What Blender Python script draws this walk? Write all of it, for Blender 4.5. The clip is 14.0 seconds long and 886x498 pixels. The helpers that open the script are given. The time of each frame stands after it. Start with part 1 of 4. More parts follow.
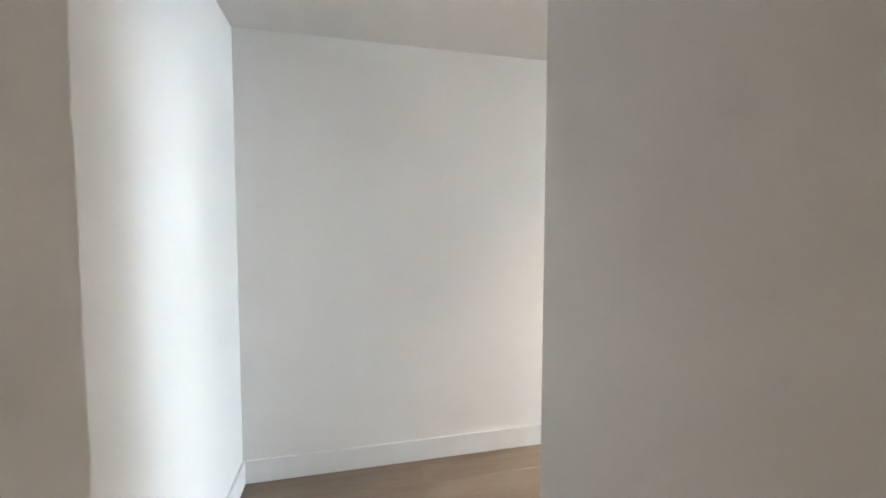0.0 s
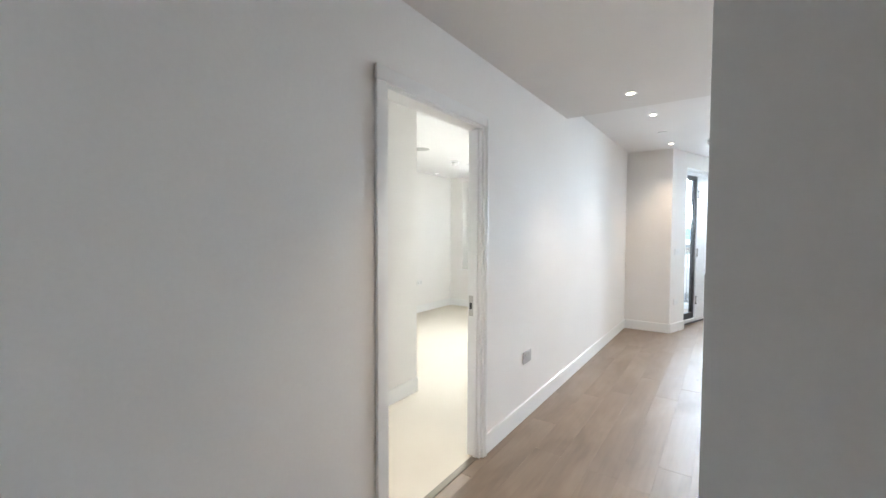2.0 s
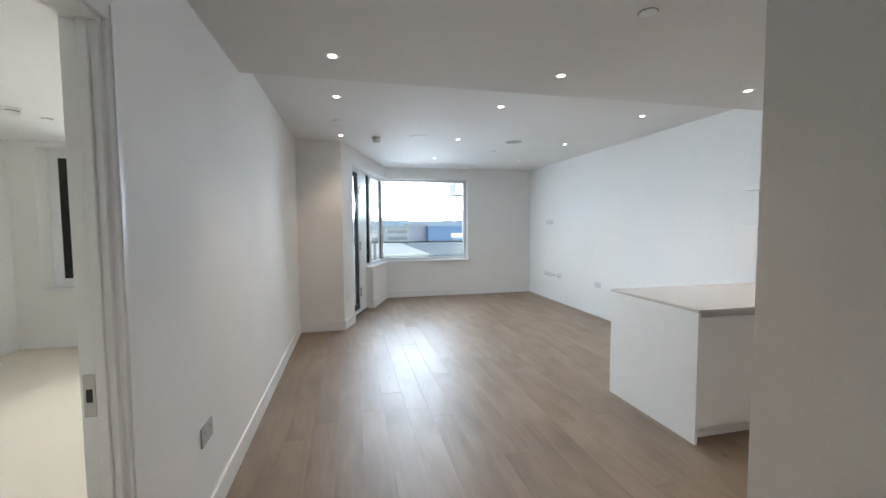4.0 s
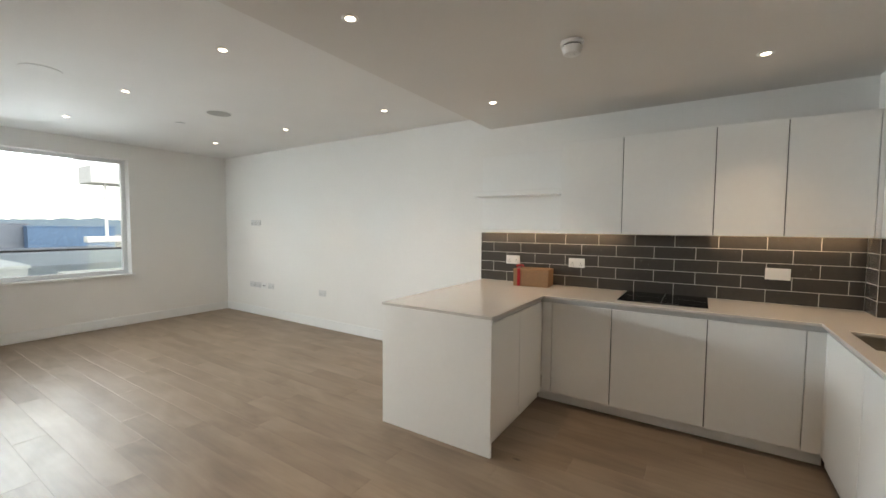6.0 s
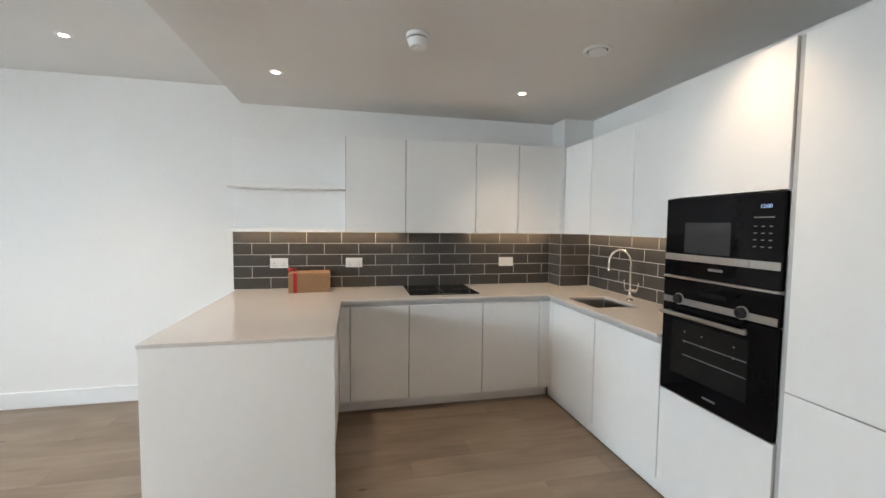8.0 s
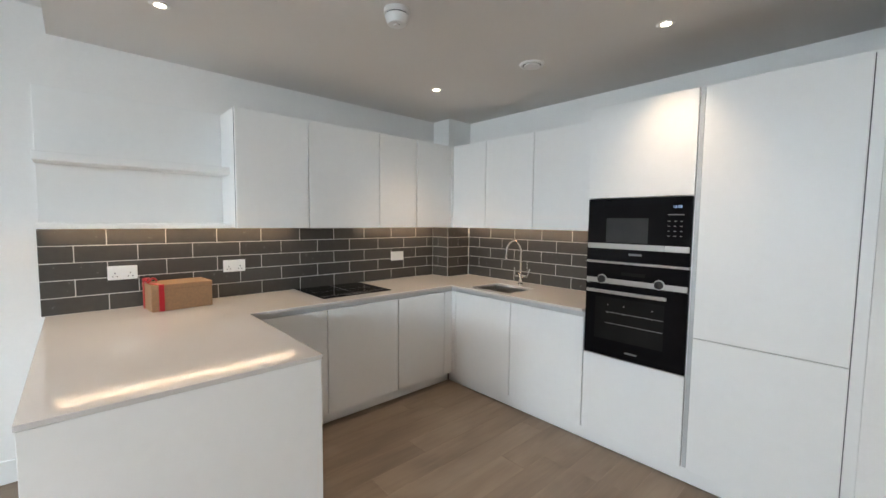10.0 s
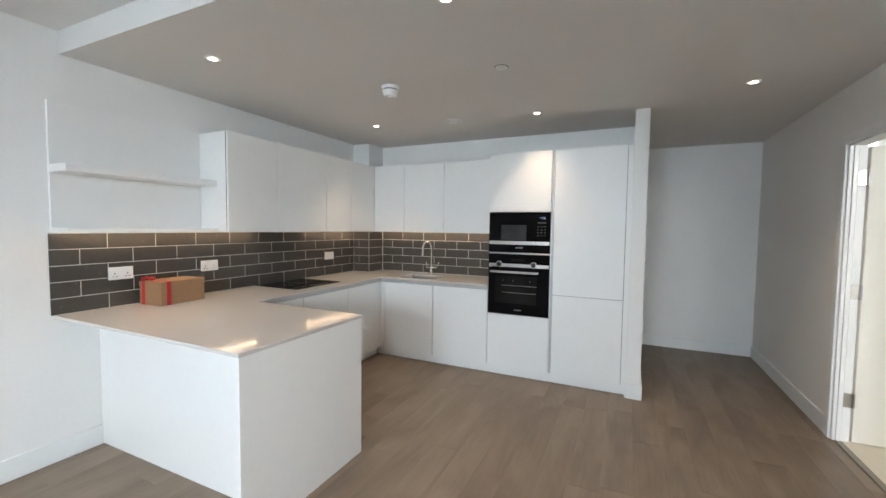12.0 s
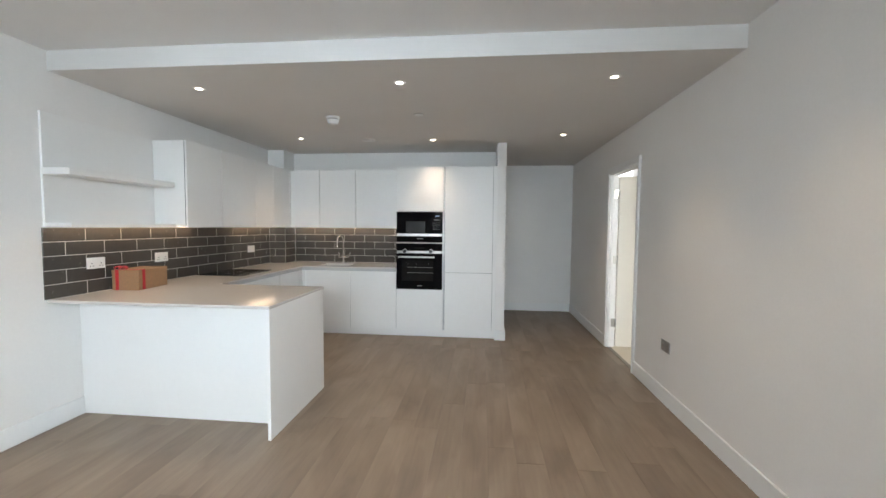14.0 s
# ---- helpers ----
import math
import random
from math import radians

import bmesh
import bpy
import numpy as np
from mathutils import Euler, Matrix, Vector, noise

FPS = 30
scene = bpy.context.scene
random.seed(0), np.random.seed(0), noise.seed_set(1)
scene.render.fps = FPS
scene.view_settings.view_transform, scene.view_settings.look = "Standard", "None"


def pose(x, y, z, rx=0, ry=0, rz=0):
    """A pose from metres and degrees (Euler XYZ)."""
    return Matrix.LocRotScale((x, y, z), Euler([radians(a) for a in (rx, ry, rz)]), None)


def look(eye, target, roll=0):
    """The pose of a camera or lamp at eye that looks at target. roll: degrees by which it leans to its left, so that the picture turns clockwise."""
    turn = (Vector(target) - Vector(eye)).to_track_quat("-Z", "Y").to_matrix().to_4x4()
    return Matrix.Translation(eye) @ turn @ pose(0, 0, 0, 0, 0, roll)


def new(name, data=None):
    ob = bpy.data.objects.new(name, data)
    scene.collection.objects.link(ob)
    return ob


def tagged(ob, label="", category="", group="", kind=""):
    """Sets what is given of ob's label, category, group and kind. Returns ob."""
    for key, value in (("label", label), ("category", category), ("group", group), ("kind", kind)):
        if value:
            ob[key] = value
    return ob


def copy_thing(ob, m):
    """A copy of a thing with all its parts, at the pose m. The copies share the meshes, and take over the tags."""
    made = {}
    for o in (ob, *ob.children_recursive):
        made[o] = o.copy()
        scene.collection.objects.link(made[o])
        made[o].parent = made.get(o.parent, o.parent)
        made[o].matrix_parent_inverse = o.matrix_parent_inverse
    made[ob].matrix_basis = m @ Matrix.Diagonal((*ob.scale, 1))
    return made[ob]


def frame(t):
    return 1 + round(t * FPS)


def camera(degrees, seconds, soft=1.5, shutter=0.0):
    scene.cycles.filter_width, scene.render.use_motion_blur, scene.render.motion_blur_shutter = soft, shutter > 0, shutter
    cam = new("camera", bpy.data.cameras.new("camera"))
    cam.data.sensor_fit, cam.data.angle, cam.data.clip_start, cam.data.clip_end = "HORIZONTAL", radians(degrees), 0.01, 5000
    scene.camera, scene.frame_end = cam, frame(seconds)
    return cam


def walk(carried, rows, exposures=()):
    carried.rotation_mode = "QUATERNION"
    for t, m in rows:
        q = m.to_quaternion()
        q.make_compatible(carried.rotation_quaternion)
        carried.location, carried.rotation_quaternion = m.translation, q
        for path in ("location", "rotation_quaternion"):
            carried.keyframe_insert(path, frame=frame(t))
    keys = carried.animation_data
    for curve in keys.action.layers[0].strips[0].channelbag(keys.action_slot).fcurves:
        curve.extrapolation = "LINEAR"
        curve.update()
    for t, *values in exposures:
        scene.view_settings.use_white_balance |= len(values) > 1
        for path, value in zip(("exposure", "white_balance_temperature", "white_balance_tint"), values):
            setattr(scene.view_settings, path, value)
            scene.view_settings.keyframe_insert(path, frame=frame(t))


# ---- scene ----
cam = camera(95.9, 14.0)
PATH = [
    (0, (2.364, -1.35, 1.435), (0.422, -0.883, 1.325), 0.1),
    (0.5, (2.02, -1.372, 1.421), (0.164, -0.632, 1.334), 0.4),
    (1, (1.684, -1.311, 1.424), (-0.03, -0.283, 1.337), 0.2),
    (1.5, (1.456, -1.268, 1.42), (-0.022, 0.078, 1.353), 0.2),
    (2, (1.238, -1.209, 1.426), (0.081, 0.421, 1.344), 0.2),
    (2.5, (1.058, -1.038, 1.451), (0.292, 0.806, 1.34), 0.8),
    (3, (0.892, -0.862, 1.459), (0.535, 1.103, 1.348), 0.3),
    (5.5, (0.649, 0.348, 1.479), (2.087, 1.733, 1.359), 0.4),
    (6, (0.676, 0.616, 1.46), (2.352, 1.701, 1.35), 0.4),
    (6.5, (0.68, 0.86, 1.483), (2.536, 1.595, 1.364), 0.3),
    (7, (0.771, 1.076, 1.47), (2.734, 1.439, 1.355), 0.5),
    (7.5, (0.774, 1.353, 1.492), (2.77, 1.297, 1.369), 0.4),
    (8, (0.798, 1.583, 1.476), (2.748, 1.154, 1.358), 0.6),
    (8.5, (0.938, 1.769, 1.487), (2.789, 1.024, 1.358), 0.5),
    (11, (1.415, 3.045, 1.466), (2.609, 1.445, 1.352), 0.6),
    (11.5, (1.361, 3.409, 1.464), (2.392, 1.698, 1.365), 0.5),
    (12, (1.357, 3.774, 1.47), (2.196, 1.962, 1.362), 0.7),
    (12.5, (1.346, 4.118, 1.461), (1.984, 2.226, 1.351), 0.7),
    (13, (1.429, 4.433, 1.447), (1.874, 2.486, 1.341), 0.6),
    (13.5, (1.488, 4.722, 1.44), (1.783, 2.748, 1.328), 0.6),
    (14, (1.513, 5.048, 1.436), (1.707, 3.061, 1.325), 0.5),
]
EXPOSURES = [
    (0.0, 2.82, 6350, 10),
    (0.5, 2.7, 6300, 10),
    (1.0, 2.54, 6250, 10),
    (1.5, 2.36, 6150, 10),
    (2.0, 2.08, 6050, 10),
    (2.5, 1.56, 6150, 10),
    (3.0, 1.36, 6150, 10),
    (5.5, 0.93, 6450, 10),
    (6.0, 0.98, 7200, 10),
    (6.5, 1.08, 7150, 10),
    (7.0, 1.2, 6450, 10),
    (7.5, 1.32, 6600, 10),
    (8.5, 1.28, 6600, 10),
    (11.0, 1.24, 6400, 10),
    (14.0, 1.12, 6500, 10),
]
walk(cam, [(t, look(*p)) for t, *p in PATH], EXPOSURES)

# ---- light ----
world = bpy.data.worlds.new("overcast_sky")
scene.world = world
world.use_nodes = True
wn, wl = world.node_tree.nodes, world.node_tree.links
sky = wn.new("ShaderNodeTexSky")
sky.sky_type = "NISHITA"
sky.sun_disc = False
sky.sun_elevation = radians(42)
sky.sun_rotation = radians(165)
sky.air_density, sky.dust_density = 1.0, 0.4
haze = wn.new("ShaderNodeHueSaturation")
haze.inputs["Saturation"].default_value = 0.35
haze.inputs["Value"].default_value = 1.7
wl.new(sky.outputs[0], haze.inputs["Color"])
wl.new(haze.outputs[0], wn["Background"].inputs[0])
wn["Background"].inputs[1].default_value = 0.13

sun = bpy.data.lights.new("sun", "SUN")
sun.energy, sun.angle, sun.color = 0.5, radians(20), (1.0, 0.96, 0.9)
sun_ob = new("sun", sun)
sun_ob.matrix_world = look((30 * math.sin(radians(165)), 30 * math.cos(radians(165)), 27), (0, 0, 0))

SPOT_W = 18.0
KITCHEN_SPOT_W = 18.0
LED_GLOW = 12.5


def daylight(name, at, to, w, h, watts, tint=(0.75, 0.885, 1.0), spread=102):
    """The sky's light in the upper part of one window opening."""
    l = bpy.data.lights.new(name, "AREA")
    l.shape, l.size, l.size_y, l.energy, l.color = "RECTANGLE", w, h, watts, tint
    l.spread = radians(spread)
    new(name, l).matrix_world = look(at, to)


daylight("daylight_north", (1.94, 7.92, 1.99), (1.9, 0.0, 0.3), 1.2, 0.78, 11.0, spread=74)
daylight("daylight_side", (0.99, 7.19, 1.99), (4.2, 4.4, 0.5), 0.80, 0.78, 12.5, spread=112)
daylight("daylight_door", (0.552, 6.135, 1.97), (3.3, 0.9, 0.3), 0.56, 0.78, 9.5, spread=84)
daylight("daylight_bedroom", (-1.78, 5.76, 2.05), (-0.2, 1.6, 0.8), 1.9, 0.55, 15.0, (1.0, 0.99, 0.93), 90)


def spot(x, y, z):
    """The warm beam of one recessed downlight."""
    l = bpy.data.lights.new("downlight_beam", "SPOT")
    l.energy = KITCHEN_SPOT_W if z < 2.5 else SPOT_W
    l.color, l.spot_size, l.spot_blend, l.shadow_soft_size = (1.0, 0.78, 0.56), radians(90), 1.0, 0.05
    new("downlight_beam", l).matrix_world = look((x, y, z - 0.012), (x, y, 0))


# ---- materials ----
def material(name, colour, rough=0.5, metal=0.0, grain=0.0, scale=40.0, bump=0.0, bump_scale=200.0, spec=0.5, blotch=0.0, vary=0.0, coat=0.0):
    """Principled paint with two scales of variation: fine grain and broad blotches; vary shifts each piece."""
    m = bpy.data.materials.new(name)
    m.use_nodes = True
    n, l = m.node_tree.nodes, m.node_tree.links
    p = n["Principled BSDF"]
    p.inputs["Roughness"].default_value, p.inputs["Metallic"].default_value = rough, metal
    p.inputs["Specular IOR Level"].default_value = spec
    p.inputs["Coat Weight"].default_value = coat
    p.inputs["Coat Roughness"].default_value = 0.08
    co = n.new("ShaderNodeTexCoord")
    rgb = n.new("ShaderNodeRGB")
    rgb.outputs[0].default_value = (*colour, 1)
    last = rgb.outputs[0]
    for amount, size in ((grain, scale), (blotch, 1.3)):
        if amount:
            t = n.new("ShaderNodeTexNoise")
            t.inputs["Scale"].default_value, t.inputs["Detail"].default_value = size, 5
            l.new(co.outputs["Object"], t.inputs["Vector"])
            r = n.new("ShaderNodeMapRange")
            r.inputs[1].default_value, r.inputs[2].default_value = 0.3, 0.7
            r.inputs[3].default_value, r.inputs[4].default_value = 1 - amount, 1 + amount
            l.new(t.outputs[0], r.inputs[0])
            v = n.new("ShaderNodeVectorMath")
            v.operation = "MULTIPLY"
            l.new(last, v.inputs[0]), l.new(r.outputs[0], v.inputs[1])
            last = v.outputs[0]
            if size == scale:
                rr = n.new("ShaderNodeMapRange")
                rr.inputs[1].default_value, rr.inputs[2].default_value = 0.3, 0.7
                rr.inputs[3].default_value, rr.inputs[4].default_value = rough * 0.85, min(1, rough * 1.15)
                l.new(t.outputs[0], rr.inputs[0]), l.new(rr.outputs[0], p.inputs["Roughness"])
    if vary:
        oi = n.new("ShaderNodeObjectInfo")
        r = n.new("ShaderNodeMapRange")
        r.inputs[3].default_value, r.inputs[4].default_value = 1 - vary, 1 + vary
        l.new(oi.outputs["Random"], r.inputs[0])
        v = n.new("ShaderNodeVectorMath")
        v.operation = "MULTIPLY"
        l.new(last, v.inputs[0]), l.new(r.outputs[0], v.inputs[1])
        last = v.outputs[0]
    l.new(last, p.inputs["Base Color"])
    if bump:
        t = n.new("ShaderNodeTexNoise")
        t.inputs["Scale"].default_value, t.inputs["Detail"].default_value = bump_scale, 3
        l.new(co.outputs["Object"], t.inputs["Vector"])
        b = n.new("ShaderNodeBump")
        b.inputs["Strength"].default_value, b.inputs["Distance"].default_value = bump, 0.002
        l.new(t.outputs[0], b.inputs["Height"]), l.new(b.outputs[0], p.inputs["Normal"])
    return m


def glowing(name, colour, strength):
    m = material(name, colour, 0.4)
    p = m.node_tree.nodes["Principled BSDF"]
    p.inputs["Emission Color"].default_value, p.inputs["Emission Strength"].default_value = (*colour, 1), strength
    return m


def glass_material(name, tint):
    m = material(name, tint, 0.0)
    p = m.node_tree.nodes["Principled BSDF"]
    p.inputs["Transmission Weight"].default_value, p.inputs["IOR"].default_value = 1.0, 1.45
    return m


def oak_material():
    m = bpy.data.materials.new("oak_plank")
    m.use_nodes = True
    n, l = m.node_tree.nodes, m.node_tree.links
    p = n["Principled BSDF"]
    co, oi = n.new("ShaderNodeTexCoord"), n.new("ShaderNodeObjectInfo")
    sh = n.new("ShaderNodeVectorMath")
    sh.operation = "MULTIPLY_ADD"
    comb = n.new("ShaderNodeCombineXYZ")
    for i in range(3):
        l.new(oi.outputs["Random"], comb.inputs[i])
    sh.inputs[1].default_value = (17, 41, 9)
    l.new(comb.outputs[0], sh.inputs[0]), l.new(co.outputs["Object"], sh.inputs[2])

    def noise_tex(scale, detail, stretch):
        mp = n.new("ShaderNodeMapping")
        mp.inputs["Scale"].default_value = stretch
        t = n.new("ShaderNodeTexNoise")
        t.inputs["Scale"].default_value, t.inputs["Detail"].default_value, t.inputs["Distortion"].default_value = scale, detail, 0.6
        l.new(sh.outputs[0], mp.inputs[0]), l.new(mp.outputs[0], t.inputs["Vector"])
        return t.outputs[0]

    broad, fine = noise_tex(2.2, 3, (1.8, 0.6, 1)), noise_tex(7.0, 6, (5, 0.35, 1))
    mix = n.new("ShaderNodeMath")
    mix.operation = "MULTIPLY_ADD"
    mix.inputs[1].default_value = 0.26
    l.new(fine, mix.inputs[0])
    half = n.new("ShaderNodeMath")
    half.operation = "MULTIPLY"
    half.inputs[1].default_value = 0.74
    l.new(broad, half.inputs[0]), l.new(half.outputs[0], mix.inputs[2])
    ramp = n.new("ShaderNodeValToRGB")
    ramp.color_ramp.elements[0].position, ramp.color_ramp.elements[0].color = 0.35, (0.168, 0.122, 0.087, 1)
    ramp.color_ramp.elements[1].position, ramp.color_ramp.elements[1].color = 0.66, (0.280, 0.214, 0.158, 1)
    l.new(mix.outputs[0], ramp.inputs[0])
    # small knots
    vo = n.new("ShaderNodeTexVoronoi")
    vo.inputs["Scale"].default_value = 2.3
    mp = n.new("ShaderNodeMapping")
    mp.inputs["Scale"].default_value = (1.6, 0.7, 1)
    l.new(sh.outputs[0], mp.inputs[0]), l.new(mp.outputs[0], vo.inputs["Vector"])
    kn = n.new("ShaderNodeMapRange")
    kn.inputs[1].default_value, kn.inputs[2].default_value, kn.inputs[3].default_value, kn.inputs[4].default_value = 0.015, 0.06, 0.45, 1.0
    l.new(vo.outputs["Distance"], kn.inputs[0])
    v = n.new("ShaderNodeVectorMath")
    v.operation = "MULTIPLY"
    l.new(ramp.outputs[0], v.inputs[0]), l.new(kn.outputs[0], v.inputs[1])
    r = n.new("ShaderNodeMapRange")
    r.inputs[3].default_value, r.inputs[4].default_value = 0.96, 1.04
    l.new(oi.outputs["Random"], r.inputs[0])
    w = n.new("ShaderNodeVectorMath")
    w.operation = "MULTIPLY"
    l.new(v.outputs[0], w.inputs[0]), l.new(r.outputs[0], w.inputs[1])
    l.new(w.outputs[0], p.inputs["Base Color"])
    rr = n.new("ShaderNodeMapRange")
    rr.inputs[3].default_value, rr.inputs[4].default_value = 0.42, 0.54
    p.inputs["Specular IOR Level"].default_value = 0.6
    l.new(fine, rr.inputs[0]), l.new(rr.outputs[0], p.inputs["Roughness"])
    b = n.new("ShaderNodeBump")
    b.inputs["Strength"].default_value, b.inputs["Distance"].default_value = 0.06, 0.001
    l.new(fine, b.inputs["Height"]), l.new(b.outputs[0], p.inputs["Normal"])
    return m


PAINT = material("wall_paint", (0.84, 0.824, 0.80), 0.75, grain=0.012, scale=60, bump=0.12, bump_scale=350, blotch=0.015)
CEIL = material("ceiling_paint", (0.82, 0.815, 0.805), 0.9, grain=0.01, scale=50, bump=0.1, bump_scale=300, blotch=0.02)
# ceiling_paint again, darker and warmer: the lowered ceiling's shade put into its colour
CEIL_LOW = material("shaded_ceiling_paint", (0.73, 0.712, 0.69), 0.9, grain=0.01, scale=50, bump=0.1, bump_scale=300, blotch=0.02)
TRIM = material("satin_white_trim", (0.84, 0.84, 0.83), 0.38, grain=0.01, scale=30, bump=0.04, bump_scale=90)
CAB = material("matt_white_laminate", (0.845, 0.835, 0.815), 0.42, grain=0.008, scale=25, bump=0.02, bump_scale=500, blotch=0.01)
CHANNEL = material("grey_anodised_channel", (0.52, 0.52, 0.52), 0.4, metal=0.3, grain=0.03)
QUARTZ = material("white_quartz", (0.63, 0.598, 0.572), 0.09, spec=0.4, grain=0.05, scale=420, blotch=0.02)
TILE = material("charcoal_ceramic", (0.062, 0.057, 0.052), 0.24, grain=0.06, scale=30, bump=0.03, bump_scale=60, blotch=0.04, vary=0.12)
GROUT = material("pale_grout", (0.55, 0.53, 0.50), 0.9, grain=0.06, scale=200)
OAK = oak_material()
SUBFLOOR = material("dark_floor_joint", (0.16, 0.118, 0.085), 0.8, grain=0.1)
CARPET = material("cream_carpet", (0.72, 0.66, 0.56), 0.95, grain=0.07, scale=500, bump=0.6, bump_scale=600, blotch=0.03)
PLASTIC = material("white_plastic", (0.80, 0.80, 0.79), 0.32, grain=0.01)
PLASTIC_GREY = material("pale_grey_plastic", (0.67, 0.67, 0.67), 0.35, grain=0.01)
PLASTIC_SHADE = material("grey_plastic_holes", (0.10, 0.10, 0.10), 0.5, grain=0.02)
STEEL = material("brushed_steel", (0.50, 0.49, 0.47), 0.30, metal=1.0, blotch=0.03)
SATIN_STEEL = material("satin_nickel_plate", (0.47, 0.46, 0.45), 0.38, metal=0.85, grain=0.05, scale=120)
SATIN_TRIM = material("pale_tile_trim", (0.62, 0.61, 0.59), 0.4, metal=0.3, grain=0.02)
CHROME = material("chrome", (0.80, 0.80, 0.80), 0.06, metal=1.0, grain=0.01)
BLACK_GLASS = material("black_glass", (0.004, 0.004, 0.005), 0.05, spec=0.12, grain=0.02)
OVEN_WINDOW = material("dark_oven_window", (0.011, 0.011, 0.011), 0.08, spec=0.2, grain=0.2, scale=6)
MICRO_WINDOW = material("grey_microwave_window", (0.034, 0.036, 0.038), 0.10, spec=0.3, grain=0.15, scale=6)
BLACK_METAL = material("black_enamel", (0.012, 0.012, 0.013), 0.3, grain=0.05)
ANTHRACITE = material("anthracite_frame", (0.028, 0.030, 0.033), 0.35, grain=0.08, scale=80)
GASKET = material("black_rubber", (0.012, 0.012, 0.012), 0.7, grain=0.05)
UPVC = material("white_window_frame", (0.80, 0.81, 0.82), 0.3, grain=0.01)
SMOKED = glass_material("green_tinted_vent_glass", (0.30, 0.45, 0.42))
GLASS = glass_material("clear_glass", (0.97, 0.99, 0.98))
BALUSTRADE = glass_material("balustrade_glass", (0.90, 0.96, 0.94))
CARDBOARD = material("brown_cardboard", (0.30, 0.175, 0.092), 0.8, grain=0.10, scale=70, bump=0.15, bump_scale=160, blotch=0.06)
RIBBON = material("red_satin_ribbon", (0.42, 0.012, 0.02), 0.35, grain=0.08, scale=200)
GRILLE = material("grey_speaker_mesh", (0.42, 0.42, 0.41), 0.6, grain=0.15, scale=900, bump=0.5, bump_scale=1200)
THRESH = material("bronze_threshold_strip", (0.22, 0.19, 0.15), 0.35, metal=0.8, grain=0.06)
DOORPAINT = material("cream_white_door_paint", (0.80, 0.77, 0.70), 0.45, grain=0.01, scale=30, bump=0.03, bump_scale=120)
LAMP = glowing("warm_lamp_lens", (1.0, 0.86, 0.68), 9.0)
LED = glowing("warm_led_strip", (1.0, 0.72, 0.45), LED_GLOW)
DISPLAY = glowing("blue_white_display", (0.45, 0.62, 1.0), 0.12)
MARK = material("pale_printed_mark", (0.16, 0.16, 0.16), 0.5, grain=0.02)
RENDERED = material("white_painted_render", (0.80, 0.80, 0.79), 0.8, grain=0.04, scale=12, blotch=0.03)
CONCRETE = material("pale_concrete", (0.46, 0.45, 0.43), 0.85, grain=0.12, scale=12, bump=0.3, blotch=0.1)
GROUND = material("dull_ground", (0.16, 0.17, 0.13), 0.95, grain=0.3, scale=0.08, blotch=0.2)
ROOFING = material("pale_roof_membrane", (0.40, 0.41, 0.42), 0.7, grain=0.12, scale=0.6, blotch=0.15, vary=0.2)
BRICKWORK = material("buff_brick_block", (0.34, 0.27, 0.21), 0.85, grain=0.12, scale=3, blotch=0.15, vary=0.2)
BLUE_SHEET = material("blue_sheeting", (0.105, 0.19, 0.32), 0.6, grain=0.12, scale=0.8, blotch=0.2)
# bluish glow stands in for the haze over the far land
HAZE_LAND = glowing("far_land_haze_glow", (0.11, 0.16, 0.21), 0.5)
SLATE = material("blue_grey_slate", (0.13, 0.155, 0.19), 0.7, grain=0.2, scale=0.4, blotch=0.2)
GREY_GREEN = material("grey_green_cladding", (0.20, 0.245, 0.25), 0.6, grain=0.15, scale=0.5, blotch=0.15)
LILAC = material("lilac_grey_cladding", (0.20, 0.23, 0.28), 0.7, grain=0.1, scale=0.4, blotch=0.15)
FAR_GLASS = material("far_window_glass", (0.10, 0.12, 0.14), 0.2, grain=0.1, scale=1)


# ---- building helpers ----
BASE = {}


def box(x0, x1, y0, y1, z0, z1, bevel=0.0, seg=1, bm=None):
    """A box added to bm (or a new one), with its edges rounded."""
    b = bmesh.new()
    bmesh.ops.create_cube(b, size=1, matrix=Matrix.LocRotScale(((x0 + x1) / 2, (y0 + y1) / 2, (z0 + z1) / 2), None, (x1 - x0, y1 - y0, z1 - z0)))
    if bevel:
        bmesh.ops.bevel(b, geom=b.edges[:], offset=bevel, segments=seg, affect="EDGES", profile=0.5)
    return b if bm is None else merge(bm, b)


def merge(a, b):
    me = bpy.data.meshes.new("join")
    b.to_mesh(me)
    b.free()
    a.from_mesh(me)
    bpy.data.meshes.remove(me)
    return a


def prism(points, z0, z1, bevel=0.0):
    """An upright prism on a floor outline given anticlockwise."""
    b = bmesh.new()
    lo, hi = [b.verts.new((x, y, z0)) for x, y in points], [b.verts.new((x, y, z1)) for x, y in points]
    b.faces.new(lo[::-1]), b.faces.new(hi)
    for i in range(len(points)):
        j = (i + 1) % len(points)
        b.faces.new((lo[i], lo[j], hi[j], hi[i]))
    bmesh.ops.recalc_face_normals(b, faces=b.faces[:])
    if bevel:
        bmesh.ops.bevel(b, geom=b.edges[:], offset=bevel, segments=1, affect="EDGES", profile=0.5)
    return b


